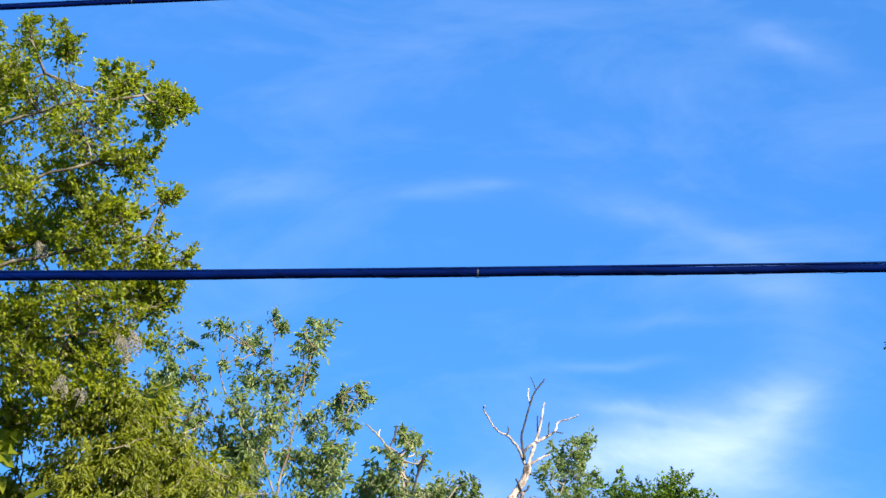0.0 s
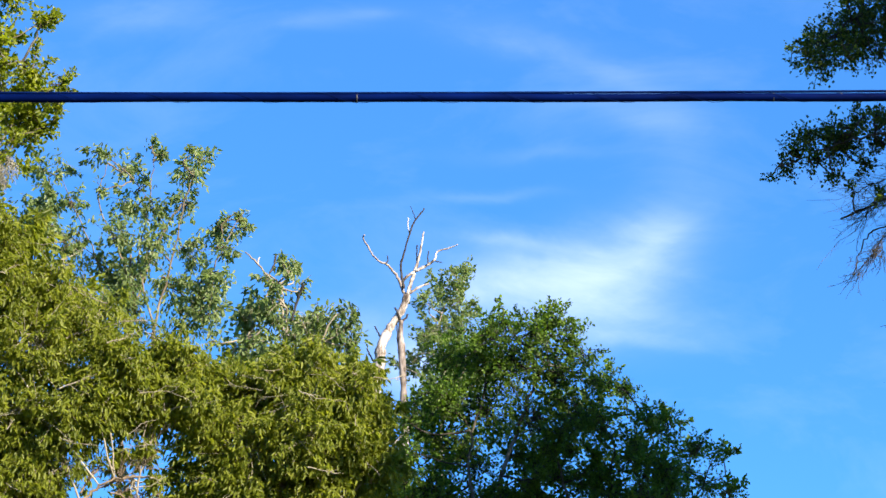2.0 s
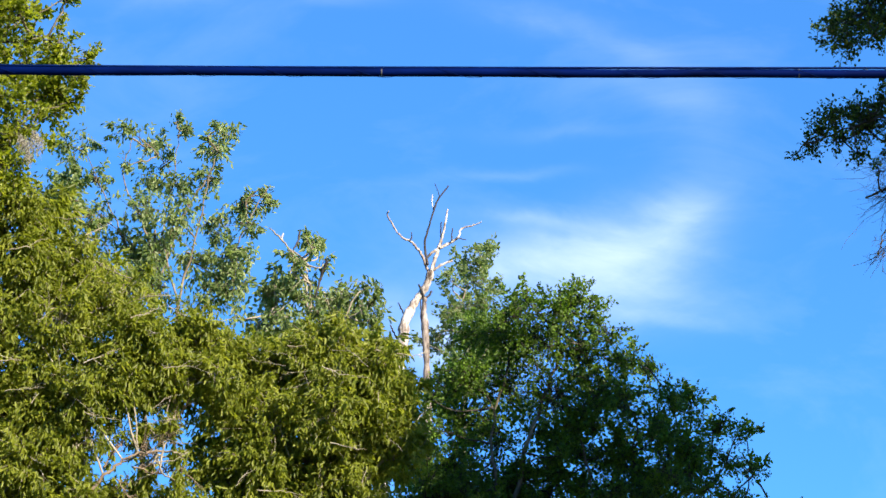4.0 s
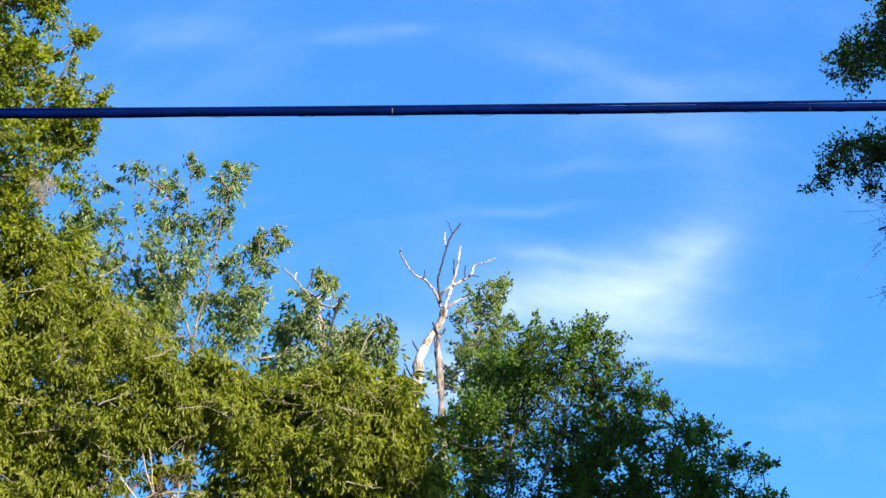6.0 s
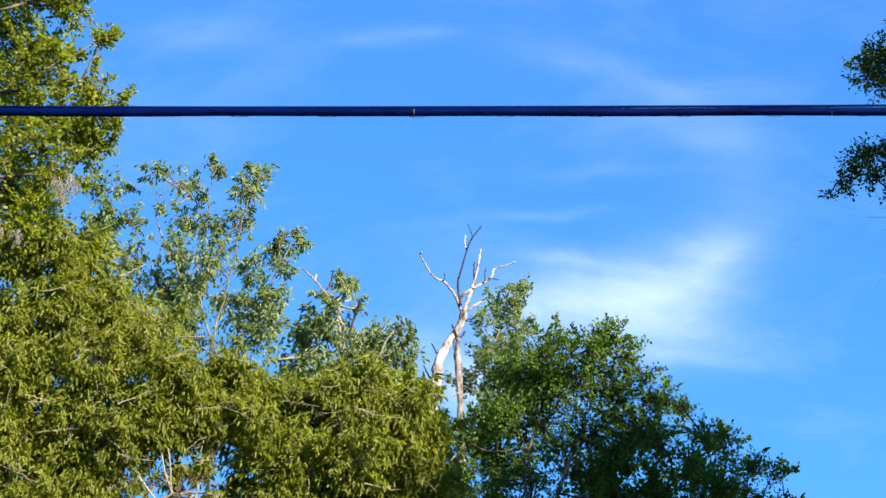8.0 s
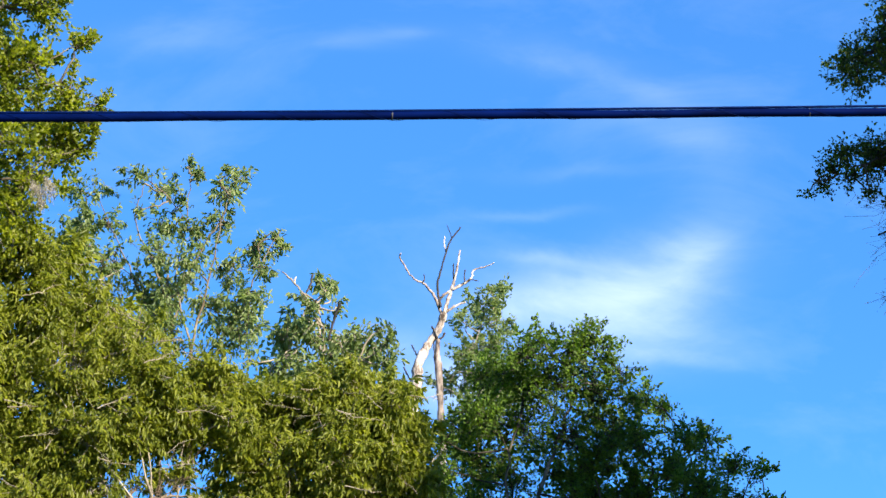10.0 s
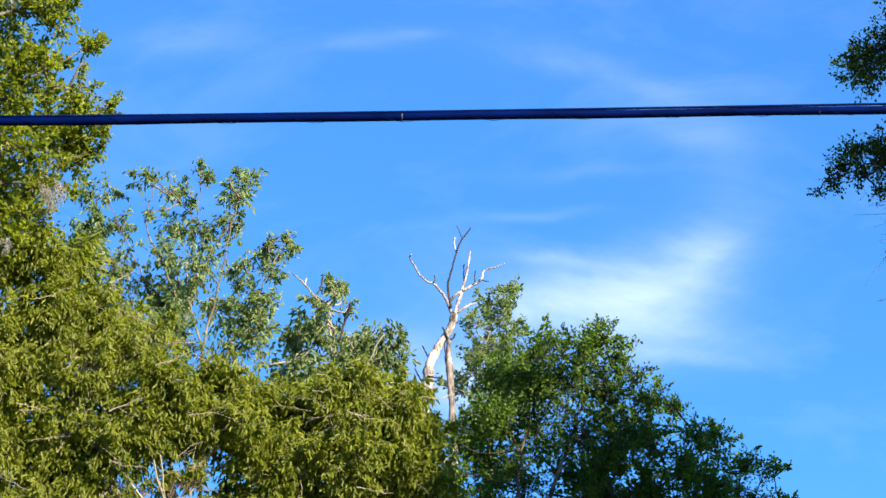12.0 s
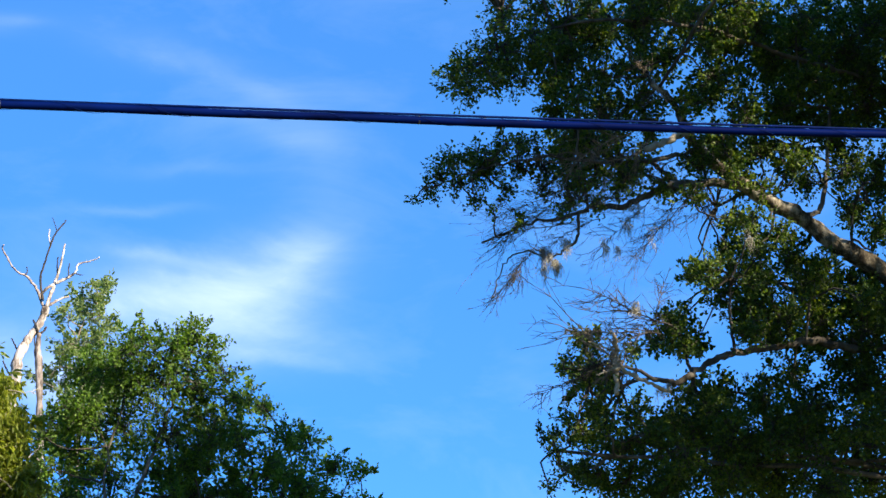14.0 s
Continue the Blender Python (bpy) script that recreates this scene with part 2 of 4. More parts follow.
GRASS, t_, p_ = material("rough_grass")
t_.links.new(ramp(t_, noise_fac(t_, 0.6, 8.0), [(0.3, (0.035, 0.05, 0.015)), (0.5, (0.07, 0.09, 0.02)), (0.7, (0.14, 0.12, 0.06))]), p_.inputs["Base Color"])
p_.inputs["Roughness"].default_value = 0.95
bump(t_, p_, noise_fac(t_, 30, 4.0), 0.8, 0.05)


# ---- mesh helpers ----
class Soup:
    """Collects vertices and faces for one mesh."""

    def __init__(self):
        self.v, self.f, self.n = [], [], 0

    def add(self, verts, faces):
        self.v.append(np.asarray(verts, dtype=np.float64).reshape(-1, 3))
        self.f += [tuple(int(i) + self.n for i in face) for face in faces]
        self.n += len(self.v[-1])

    def tube(self, points, radii, sides=6, cap=True):
        p = np.asarray(points, dtype=float)
        n = len(p)
        tangent = np.gradient(p, axis=0)
        tangent /= np.linalg.norm(tangent, axis=1)[:, None] + 1e-9
        side = np.cross(tangent, (0.31, 0.87, 0.38))
        side /= np.linalg.norm(side, axis=1)[:, None] + 1e-9
        other = np.cross(tangent, side)
        ang = np.arange(sides) * 2 * np.pi / sides
        ring = np.cos(ang)[None, :, None] * side[:, None] + np.sin(ang)[None, :, None] * other[:, None]
        v = p[:, None] + ring * np.asarray(radii, dtype=float)[:, None, None]
        f = [(i * sides + j, i * sides + (j + 1) % sides, (i + 1) * sides + (j + 1) % sides, (i + 1) * sides + j)
             for i in range(n - 1) for j in range(sides)]
        if cap:
            f.append(tuple(range(sides - 1, -1, -1)))
            f.append(tuple((n - 1) * sides + j for j in range(sides)))
        self.add(v.reshape(-1, 3), f)

    def twigs(self, lines, radii):
        """Many thin three-sided twigs at once, each a short line of places."""
        p = np.asarray(lines, dtype=float)
        n, k = p.shape[:2]
        if not n:
            return
        run = p[:, -1] - p[:, 0]
        side = np.cross(run, (0.31, 0.87, 0.38))
        side /= np.linalg.norm(side, axis=1)[:, None] + 1e-9
        other = np.cross(run, side)
        other /= np.linalg.norm(other, axis=1)[:, None] + 1e-9
        ang = np.arange(3) * 2 * np.pi / 3
        ring = np.cos(ang)[None, :, None] * side[:, None] + np.sin(ang)[None, :, None] * other[:, None]
        v = p[:, :, None] + ring[:, None] * np.asarray(radii, dtype=float)[None, :, None, None]
        one = np.array([(i * 3 + j, i * 3 + (j + 1) % 3, (i + 1) * 3 + (j + 1) % 3, (i + 1) * 3 + j) for i in range(k - 1) for j in range(3)])
        f = (one[None] + (np.arange(n) * k * 3)[:, None, None] + self.n).reshape(-1, 4)
        self.v.append(v.reshape(-1, 3))
        self.f += f.tolist()
        self.n += n * k * 3

    def mesh(self, name, mat, smooth=True):
        me = bpy.data.meshes.new(name)
        me.from_pydata(np.concatenate(self.v).tolist(), [], self.f)
        me.materials.append(mat)
        if smooth:
            me.polygons.foreach_set("use_smooth", np.ones(len(me.polygons), dtype=bool))
        me.update()
        return me


def part(name, soup, mat, parent, label="", kind=""):
    ob = new(name, soup.mesh(name, mat) if isinstance(soup, Soup) else soup)
    ob.parent = parent
    return tagged(ob, label, kind=kind)


def bend(points, count, wobble, rng):
    """A smooth wandering line through a few places (Catmull-Rom)."""
    p = np.asarray(points, dtype=float)
    p = np.vstack([2 * p[0] - p[1], p, 2 * p[-1] - p[-2]])
    out = []
    for s in np.linspace(0, len(p) - 3 - 1e-6, count):
        i, u = int(s), s - int(s)
        a, b, c, d = p[i:i + 4]
        out.append(0.5 * (2 * b + (c - a) * u + (2 * a - 5 * b + 4 * c - d) * u * u + (3 * b - a - 3 * c + d) * u ** 3))
    out = np.array(out)
    if wobble:
        out[1:-1] += rng.normal(0, wobble, (count - 2, 3))
    return out


def taper(count, r0, r1, rng=None, knots=0.0):
    r = r0 + (r1 - r0) * np.linspace(0, 1, count) ** 0.8
    return r * (1 + (rng.normal(0, knots, count) if knots else 0))


def leaf_mesh(name, at, axis, normal, length, width, mat, fold=0.22):
    """Many small leaves in one mesh: each an oval blade folded along its midrib, its tip bent down."""
    n = len(at)
    axis = axis / (np.linalg.norm(axis, axis=1)[:, None] + 1e-9)
    side = np.cross(axis, normal)
    side /= np.linalg.norm(side, axis=1)[:, None] + 1e-9
    up = np.cross(side, axis)
    length, width = length[:, None], width[:, None]
    low, high = at + axis * length * 0.30, at + axis * length * 0.70 - up * length * 0.03
    lift = up * width * fold
    v = np.stack([at, low + side * width * 0.46 + lift, high + side * width * 0.40 + lift, at + axis * length - up * length * 0.12,
                  high - side * width * 0.40 + lift, low - side * width * 0.46 + lift], 1).reshape(-1, 3)
    base = np.arange(n)[:, None] * 6
    quad = np.stack([base + (0, 1, 2, 3), base + (0, 3, 4, 5)], 1).reshape(-1, 4)
    me = bpy.data.meshes.new(name)
    me.vertices.add(len(v))
    me.vertices.foreach_set("co", v.astype(np.float32).ravel())
    me.loops.add(quad.size)
    me.loops.foreach_set("vertex_index", quad.astype(np.int32).ravel())
    me.polygons.add(len(quad))
    me.polygons.foreach_set("loop_start", np.arange(0, quad.size, 4, dtype=np.int32))
    me.materials.append(mat)
    me.update(calc_edges=True)
    return me


def unit(rng, n):
    v = rng.normal(0, 1, (n, 3))
    return v / (np.linalg.norm(v, axis=1)[:, None] + 1e-9)


def tree(name, label, foot, y, depth, trunk_r, clumps, leaf, leaf_mat, bark, seed, thick=1.0, full=1.0, loosen=0.3, grown=1.0, limbs=(), fork=0.35, spray=0.17,
         droop=0.0, behind=0.6, top=None, sway=0.0, far=(), back=(), layers=1, echo=0.0, closed=-99.0, shoots=0, slim=1.0, per=7, twig_bark=None, ruffle=0.3, pad=0.8):
    """A tree: tapered trunk, limbs that reach for the foliage masses (x, z, radius), twigs, and leaves in sprays round the twigs.
    leaf: length, width in metres. limbs: ((points x, z), start radius, end radius) given outright. behind: share of masses doubled at the back."""
    rng = np.random.default_rng(seed)
    root = tagged(new(name), label, "tree")
    root.location = (foot, y, 0)
    home = np.array((foot, y, 0.0))
    masses, rear = [], set()
    for x, z, r in clumps:
        r = r * grown
        # masses shift in depth along the camera's line of sight: further back, wider and higher
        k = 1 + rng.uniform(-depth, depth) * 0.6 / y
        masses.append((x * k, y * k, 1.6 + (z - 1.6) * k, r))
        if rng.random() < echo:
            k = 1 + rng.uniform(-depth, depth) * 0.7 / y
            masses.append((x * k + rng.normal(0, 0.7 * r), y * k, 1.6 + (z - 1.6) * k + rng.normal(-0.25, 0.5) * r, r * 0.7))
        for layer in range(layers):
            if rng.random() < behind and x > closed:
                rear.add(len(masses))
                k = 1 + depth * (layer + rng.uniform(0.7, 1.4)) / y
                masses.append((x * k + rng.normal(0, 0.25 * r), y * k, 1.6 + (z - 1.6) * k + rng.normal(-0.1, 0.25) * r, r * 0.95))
    for mass in back:
        rear.add(len(masses))
        masses.append(mass)
    near_masses = len(masses)
    masses += list(far)
    masses = np.array(masses)
    high = top or masses[:, 2].max() * 0.86
    trunk_line = bend([(foot, y, -0.1), (foot + rng.normal(0, 0.15), y, high * 0.3), (foot + sway * 0.5, y + rng.normal(0, 0.2), high * 0.65), (foot + sway, y, high)], 22, 0.02, rng)
    s = Soup()
    radii = taper(22, trunk_r, trunk_r * 0.16, rng, 0.03)
    radii[:3] *= (1.45, 1.18, 1.05)
    s.tube(trunk_line - home, radii, 14)
    part("trunk", s, bark, root)
    lines = [(trunk_line, radii)]
    given = []
    for points, r0, r1, *skin in limbs:
        p3 = [(x, y + 0.3 * math.sin(0.8 * x + seed), z) for x, z in points]
        ln = bend(p3, 6 * len(p3), 0.012, rng)
        rr = taper(len(ln), r0, r1, rng, 0.06)
        s = Soup()
        s.tube(ln - home, rr, 9)
        part("limb", s, skin[0] if skin else bark, root)
        given.append((ln, rr))
    lines += given
    # limbs grown towards groups of masses
    k = max(3, len(masses) // per)
    seeds = masses[rng.choice(len(masses), k, replace=False), :3]
    for _ in range(6):
        near = np.argmin(((masses[:, None, :3] - seeds[None]) ** 2).sum(2), 1)
        seeds = np.array([masses[near == j, :3].mean(0) if (near == j).any() else seeds[j] for j in range(k)])
    every = np.concatenate([ln for ln, _ in lines])
    girth = np.concatenate([rr for _, rr in lines])
    usable = every[:, 2] > fork * high
    for j in range(k):
        if not (near == j).any():
            continue
        goal = seeds[j]
        cand = np.where(usable & (every[:, 2] < goal[2] + 0.3))[0]
        cand = cand if len(cand) else np.where(usable)[0]
        cost = np.linalg.norm(every[cand] - goal, axis=1) + 0.6 * np.abs(every[cand, 2] - (goal[2] - 1.6))
        i = cand[np.argmin(cost)]
        a = every[i]
        m1 = a + (goal - a) * 0.45 + np.array((0, 0, 0.10 * np.linalg.norm(goal - a))) + rng.normal(0, 0.03 * np.linalg.norm(goal - a), 3)
        ln = bend([a, m1, goal], 14, 0.005 * np.linalg.norm(goal - a), rng)
        r0 = min(girth[i] * 0.7, slim * (0.022 + 0.010 * np.linalg.norm(goal - a)))
        rr = taper(14, r0, min(0.018, r0 * 0.7), rng, 0.05)
        s = Soup()
        s.tube(ln - home, rr, 7)
        part("limb", s, bark, root)
        lines.append((ln, rr))
    every = np.concatenate([ln for ln, _ in lines[1:]])
    # branchlets and twigs in one mesh, leaves in another
    twigs, at, axis, normal, scale = Soup(), [], [], [], []
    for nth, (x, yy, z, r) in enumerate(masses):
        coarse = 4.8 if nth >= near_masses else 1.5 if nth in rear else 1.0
        puff = spray * coarse
        c = np.array((x, yy, z))
        a = every[np.argmin(((every - c) ** 2).sum(1))]
        ln = bend([a, (a + c) / 2 + rng.normal(0, 0.08, 3), c + rng.normal(0, 0.1 * r, 3)], 8, 0.012, rng)
        twigs.tube(ln - home, taper(8, 0.018, 0.008), 5, False)
        count = max(4, int(thick * (1.0 if nth >= near_masses else 1.0) * 46 * (r / 0.5) ** 2 * (0.17 / puff) ** 2 * rng.uniform(0.8, 1.2)))
        # boughs of uneven size inside the mass, and a thin filling between them
        boughs = max(3, int(9 * (r / 0.5)))
        bc = c + unit(rng, boughs) * (r * 0.9 * rng.random(boughs) ** 0.5)[:, None]
        br = r * rng.uniform(0.22, 0.48, boughs)
        pick = rng.choice(boughs, count, p=br ** 2 / (br ** 2).sum())
        loose = rng.random(count) < loosen
        d = unit(rng, count)
        inner = bc[pick] + d * (br[pick] * rng.random(count) ** 0.4)[:, None] * (1.25, 1.0, pad)
        outer = c + d * (r * np.where(rng.random(count) < 0.16, rng.uniform(0.95, 1.3, count), rng.random(count) ** 0.4))[:, None]
        centre = np.where(loose[:, None], outer, inner)
        run = d + rng.normal(0, 0.6, (count, 3)) + np.array((0, 0, -1.0)) * droop
        run /= np.linalg.norm(run, axis=1)[:, None] + 1e-6
        tips = 0 if nth >= near_masses else int(round(shoots * rng.uniform(0.6, 1.4) * (r / 0.3) ** 0.7))
        if tips:
            # young shoots that stand out of the mass, mostly upward
            out = unit(rng, tips) * (1.1, 0.6, 0.8) + (0.0, -0.1, 0.55)
            out /= np.linalg.norm(out, axis=1)[:, None]
            reach = np.minimum(r * rng.uniform(1.15, 1.6, tips), r + 0.32)
            steps = np.linspace(0.0, 1.0, 3)
            along_shoot = (0.9 * r + (reach[:, None] - 0.9 * r) * steps)[:, :, None] * out[:, None] + rng.normal(0, 0.02, (tips, 3, 3))
            centre = np.concatenate([centre, (c + along_shoot).reshape(-1, 3)])
            run = np.concatenate([run, np.repeat(out, 3, 0)])
            pick = np.concatenate([pick, rng.integers(0, boughs, tips * 3)])
            count += tips * 3
        fork_at = (ln[rng.integers(4, 8, count)] + bc[pick]) / 2
        stems = np.stack([fork_at, (fork_at + centre) / 2 + rng.normal(0, 0.04, (count, 3)) + (0, 0, 0.02), centre + run * puff * 0.9], 1)
        twigs.twigs(stems[rng.random(count) < (0.55 if coarse == 1.0 else 0.2)] - home, (0.007, 0.005, 0.0025))
        # leaves stand round the last hand's breadth of each twig and spread outward from it
        m = max(5, int(full * 28 * (puff / 0.17) ** 2 * (0.0024 / (leaf[0] * leaf[1] * coarse ** 2))))
        along = rng.uniform(-1.1, 1.0, (count, m, 1)) * puff
        spread = along * run[:, None] + np.clip(rng.normal(0, 1, (count, m, 3)), -1.6, 1.6) * puff * ruffle
        if tips:
            spread[-tips * 3:] *= np.tile((0.8, 0.65, 0.5), tips)[:, None, None]
        at.append((centre[:, None] + spread).reshape(-1, 3))
        lean = 0.7 * run[:, None] + rng.normal(0, 0.7, spread.shape) + np.array((0, 0, -1.5)) * droop + np.array((0, 0, 0.1))
        axis.append(lean.reshape(-1, 3))
        facing = np.array((0.34, -0.48, 0.60)) + rng.normal(0, 0.38, (count, 1, 3)) + rng.normal(0, 0.55, (count, m, 3))
        normal.append(facing.reshape(-1, 3))
        scale.append(np.full(count * m, coarse))
    part("branchwork", twigs, twig_bark or bark, root, kind="stuff")
    at, axis, normal, scale = (np.concatenate(v) for v in (at, axis, normal, scale))
    n = len(at)
    size = rng.uniform(0.7, 1.2, n) * scale
    part("crown", leaf_mesh("crown", at - home, axis, normal, leaf[0] * size, leaf[1] * size * rng.uniform(0.8, 1.15, n), leaf_mat), None, root, kind="stuff")
    return root


def bare_limb(root, points, y, r0, r1, mat, seed, name="limb", sides=9, wobble=0.005, uneven=0.07):
    rng = np.random.default_rng(seed)
    p3 = [(x, y + 0.05 * math.sin(2.1 * i + seed), z) for i, (x, z) in enumerate(points)]
    ln = bend(p3, 5 * len(p3), wobble, rng)
    s = Soup()
    s.tube(ln - np.array(root.location), taper(len(ln), r0, r1, rng, uneven), sides)
    return part(name, s, mat, root)


# ---- ground ----
s = Soup()
s.add([(-2500, -2500, 0), (2500, -2500, 0), (2500, 2500, 0), (-2500, 2500, 0)], [(0, 1, 2, 3)])
tagged(new("ground", s.mesh("ground", GRASS, False)), "rough mown grass under the trees", "ground", kind="structure")

# ---- overhead cables ----
CABLE_Z, CABLE_RISE, CABLE_SKEW, CABLE_SAG = 5.327, 0.0046, -0.0126, 0.0015
UPPER_Z, UPPER_RISE = 7.352, 0.0473


def overhead_cable(label, y, z, rise, skew, bundle, strand, clips, half=32.0, sag=0.0):
    """A lashed telephone cable: black sheathed bundle under a steel strand, with small clips."""
    rng = np.random.default_rng(5)
    root = tagged(new("overhead_cable"), label, "cable", "cables over the yard")
    root.location = (0, y, z)
    xs = np.linspace(-half, half, 240)
    line = np.stack([xs, skew * xs, rise * xs + sag * xs ** 2], 1)
    wander = np.stack([0 * xs, 0.002 * np.sin(xs * 2.1), 0.0025 * np.sin(xs * 1.3 + 1) + 0.0015 * np.sin(xs * 5.3)], 1)
    s = Soup()
    s.tube(line + wander, np.full(240, bundle) * (1 + 0.03 * np.sin(xs * 3.7)), 12)
    part("sheath", s, SHEATH, root)
    s = Soup()
    gap = bundle + strand * 0.7 + 0.005 * np.clip(np.sin(xs * 0.55 + 0.6), 0, 1)
    s.tube(line + np.stack([0 * xs, 0 * xs, gap], 1), np.full(240, strand), 8)
    part("strand", s, STRAND, root, "steel carrier strand")
    s = Soup()
    turns = np.linspace(-9, 9, 900)
    wrap = np.stack([turns, skew * turns + (bundle + 0.003) * np.cos(turns * 16), rise * turns + sag * turns ** 2 + (bundle + 0.004) * np.sin(turns * 16) + 0.002], 1)
    s.tube(wrap, np.full(900, 0.0008), 4)
    part("lashing_wire", s, STRAND, root, "thin steel lashing wire")
    for x in clips:
        s = Soup()
        c = np.array((x, skew * x, rise * x + sag * x * x))
        s.tube([c + (-0.003, 0, 0), c + (0.003, 0, 0)], (bundle + 0.001, bundle + 0.001), 12)
        part("clip", s, CLIP, root, "small bright metal clip")
    return root


overhead_cable("black lashed telephone cable strung across the yard", 9.0, CABLE_Z, CABLE_RISE, CABLE_SKEW, 0.0185, 0.0055,
               (-2.9, -0.09, 1.75, 2.05, 2.25), sag=CABLE_SAG)
overhead_cable("thinner black cable strung higher across the yard", 10.0, UPPER_Z, UPPER_RISE, 0.0, 0.0125, 0.004, (-1.9, -1.45))

# ---- trees ----
TALL = [(-6.71, 15.83, 0.51), (-6.02, 16, 0.33), (-6.57, 16.45, 0.13), (-6.34, 15.13, 0.59), (-5.61, 14.78, 0.55), (-5.16, 15.47, 0.35),
    (-4.63, 15.12, 0.31), (-4.44, 15.25, 0.18), (-6.57, 14.18, 0.44), (-5.78, 13.93, 0.51), (-4.96, 14.27, 0.4), (-4.47, 13.8, 0.12),
    (-5.14, 13.51, 0.37), (-6.2, 13.35, 0.4), (-5.5, 13.18, 0.37), (-4.58, 13.02, 0.33), (-4.12, 12.89, 0.15), (-4.9, 12.77, 0.37),
    (-6.4, 13.02, 0.37)]
TALL_LOW = [(-5.59, 12.37, 0.44), (-4.69, 12.37, 0.37), (-4.39, 12.29, 0.18), (-6.32, 12.05, 0.51), (-5.61, 11.57, 0.51), (-4.88, 11.81, 0.33),
    (-6.26, 11.33, 0.51), (-5.63, 10.94, 0.4), (-5.14, 11.26, 0.37), (-6.27, 10.64, 0.44), (-7.04, 15.04, 0.37), (-6.87, 13.18, 0.37),
    (-6.73, 12.05, 0.37)]
TALL_SIDE = [(-7.55, 27, 15.48, 0.66), (-7.58, 27, 14.19, 0.7), (-7.35, 27, 12.69, 0.7), (-7.23, 27, 11.41, 0.66), (-8.26, 27, 14.78, 0.81), (-8.34, 27, 13.35, 0.88), (-8.02, 27, 11.89, 0.81), (-7.05, 27, 10.33, 0.59)]
tree("tall_oak", "tall oak with glossy sunlit yellow-green leaves", -8.6, 27, 1.6, 0.32, TALL + TALL_LOW, (0.066, 0.040), LEAF_TALL, BARK_LICHEN, 11, grown=0.94, thick=1.0, full=1.2, echo=0.5, loosen=0.5, spray=0.11, behind=0.3, shoots=4, slim=0.6, far=TALL_SIDE)

AIRY = [(-5.53, 15.09, 0.22), (-5.68, 14.67, 0.25), (-5.28, 14.41, 0.23), (-5.7, 14.05, 0.29), (-5.3, 13.74, 0.29), (-4.72, 15.3, 0.24),
    (-4.32, 15.12, 0.22), (-3.91, 15.56, 0.1), (-3.74, 15.38, 0.09), (-4.02, 14.9, 0.18), (-4.75, 14.72, 0.13), (-4.25, 14.44, 0.31),
    (-3.76, 14.3, 0.35), (-3.12, 15.3, 0.2), (-3.23, 14.93, 0.23), (-3.32, 14.46, 0.27), (-4.43, 13.89, 0.37), (-3.83, 13.69, 0.41),
    (-3.15, 13.63, 0.35)]
AIRY_LOW = [(-2.77, 13.92, 0.23), (-2.33, 14.25, 0.11), (-2.38, 13.94, 0.18), (-2.57, 13.63, 0.2), (-2.94, 13.02, 0.35), (-3.47, 12.92, 0.44),
    (-4.21, 13.12, 0.41), (-4.7, 13.33, 0.37), (-5.18, 13.17, 0.37), (-2.54, 13.04, 0.11), (-2.83, 12.47, 0.23), (-3.31, 12.31, 0.29),
    (-4.09, 12.52, 0.39), (-4.77, 12.62, 0.49), (-3.03, 12.72, 0.23)]
AIRY_SIDE = [(-5.8, 15, 0.2), (-5.84, 14.06, 0.35)]
tree("hickory_tree", "airy sunlit hickory with open clustered leaf sprays", -4.2, 36, 1.2, 0.12, AIRY + AIRY_LOW + AIRY_SIDE, (0.098, 0.044), LEAF_AIRY, BARK, 12, loosen=0.4, echo=0.4, thick=0.7, full=1.25, shoots=2, slim=0.4, grown=1.0, spray=0.12, droop=0.6,
     limbs=[([(-4.31, 10.63), (-4.31, 11.81), (-4.22, 12.21), (-4.08, 12.82), (-3.79, 13.74), (-3.37, 14.46)], 0.045, 0.014),
            ([(-3.81, 11.42), (-3.74, 12.41), (-3.52, 13.32), (-3.31, 14.45), (-3.13, 15.19)], 0.03, 0.008),
            ([(-4.00, 11.52), (-4.14, 12.82), (-4.46, 13.74), (-4.83, 14.56), (-4.71, 15.30)], 0.028, 0.007),
            ([(-3.73, 12.01), (-4.06, 13.43), (-3.95, 14.46), (-3.87, 15.40)], 0.022, 0.006),
            ([(-3.54, 12.01), (-2.98, 12.81), (-2.61, 13.63), (-2.28, 14.24)], 0.024, 0.007),
            ([(-4.32, 12.42), (-4.95, 13.84), (-5.48, 14.99)], 0.02, 0.006)], behind=0.1)

SNAGGY = [(-1.69, 11.82, 0.11), (-1.6, 11.73, 0.08), (-1.4, 12.07, 0.1), (-1.24, 11.92, 0.13), (-1.15, 11.68, 0.11), (-1.75, 11.39, 0.21),
    (-1.58, 11.43, 0.16), (-1.92, 11.26, 0.14), (-1.3, 11.35, 0.12), (-1.92, 11.11, 0.28), (-1.4, 11.12, 0.26), (-0.8, 11.14, 0.23),
    (-0.46, 11.34, 0.13), (-0.42, 11.09, 0.17), (-0.96, 11.05, 0.23), (-0.63, 10.95, 0.28), (-1.14, 10.86, 0.33), (-2, 10.68, 0.33),
    (-1.57, 10.5, 0.42), (-0.72, 10.55, 0.35), (-2.45, 10.86, 0.1), (-0.38, 10.68, 0.21), (-2.16, 10.33, 0.35), (-1.14, 10.24, 0.43)]
t3 = tree("leafy_tree", "leafy tree with bare broken grey top branches", -1.3, 32, 1.0, 0.18, SNAGGY, (0.100, 0.044), LEAF_AIRY, BARK_PALE, 13, thick=0.85, full=1.2, shoots=2, slim=0.4, spray=0.11, echo=0.4, droop=0.6, behind=0.35)
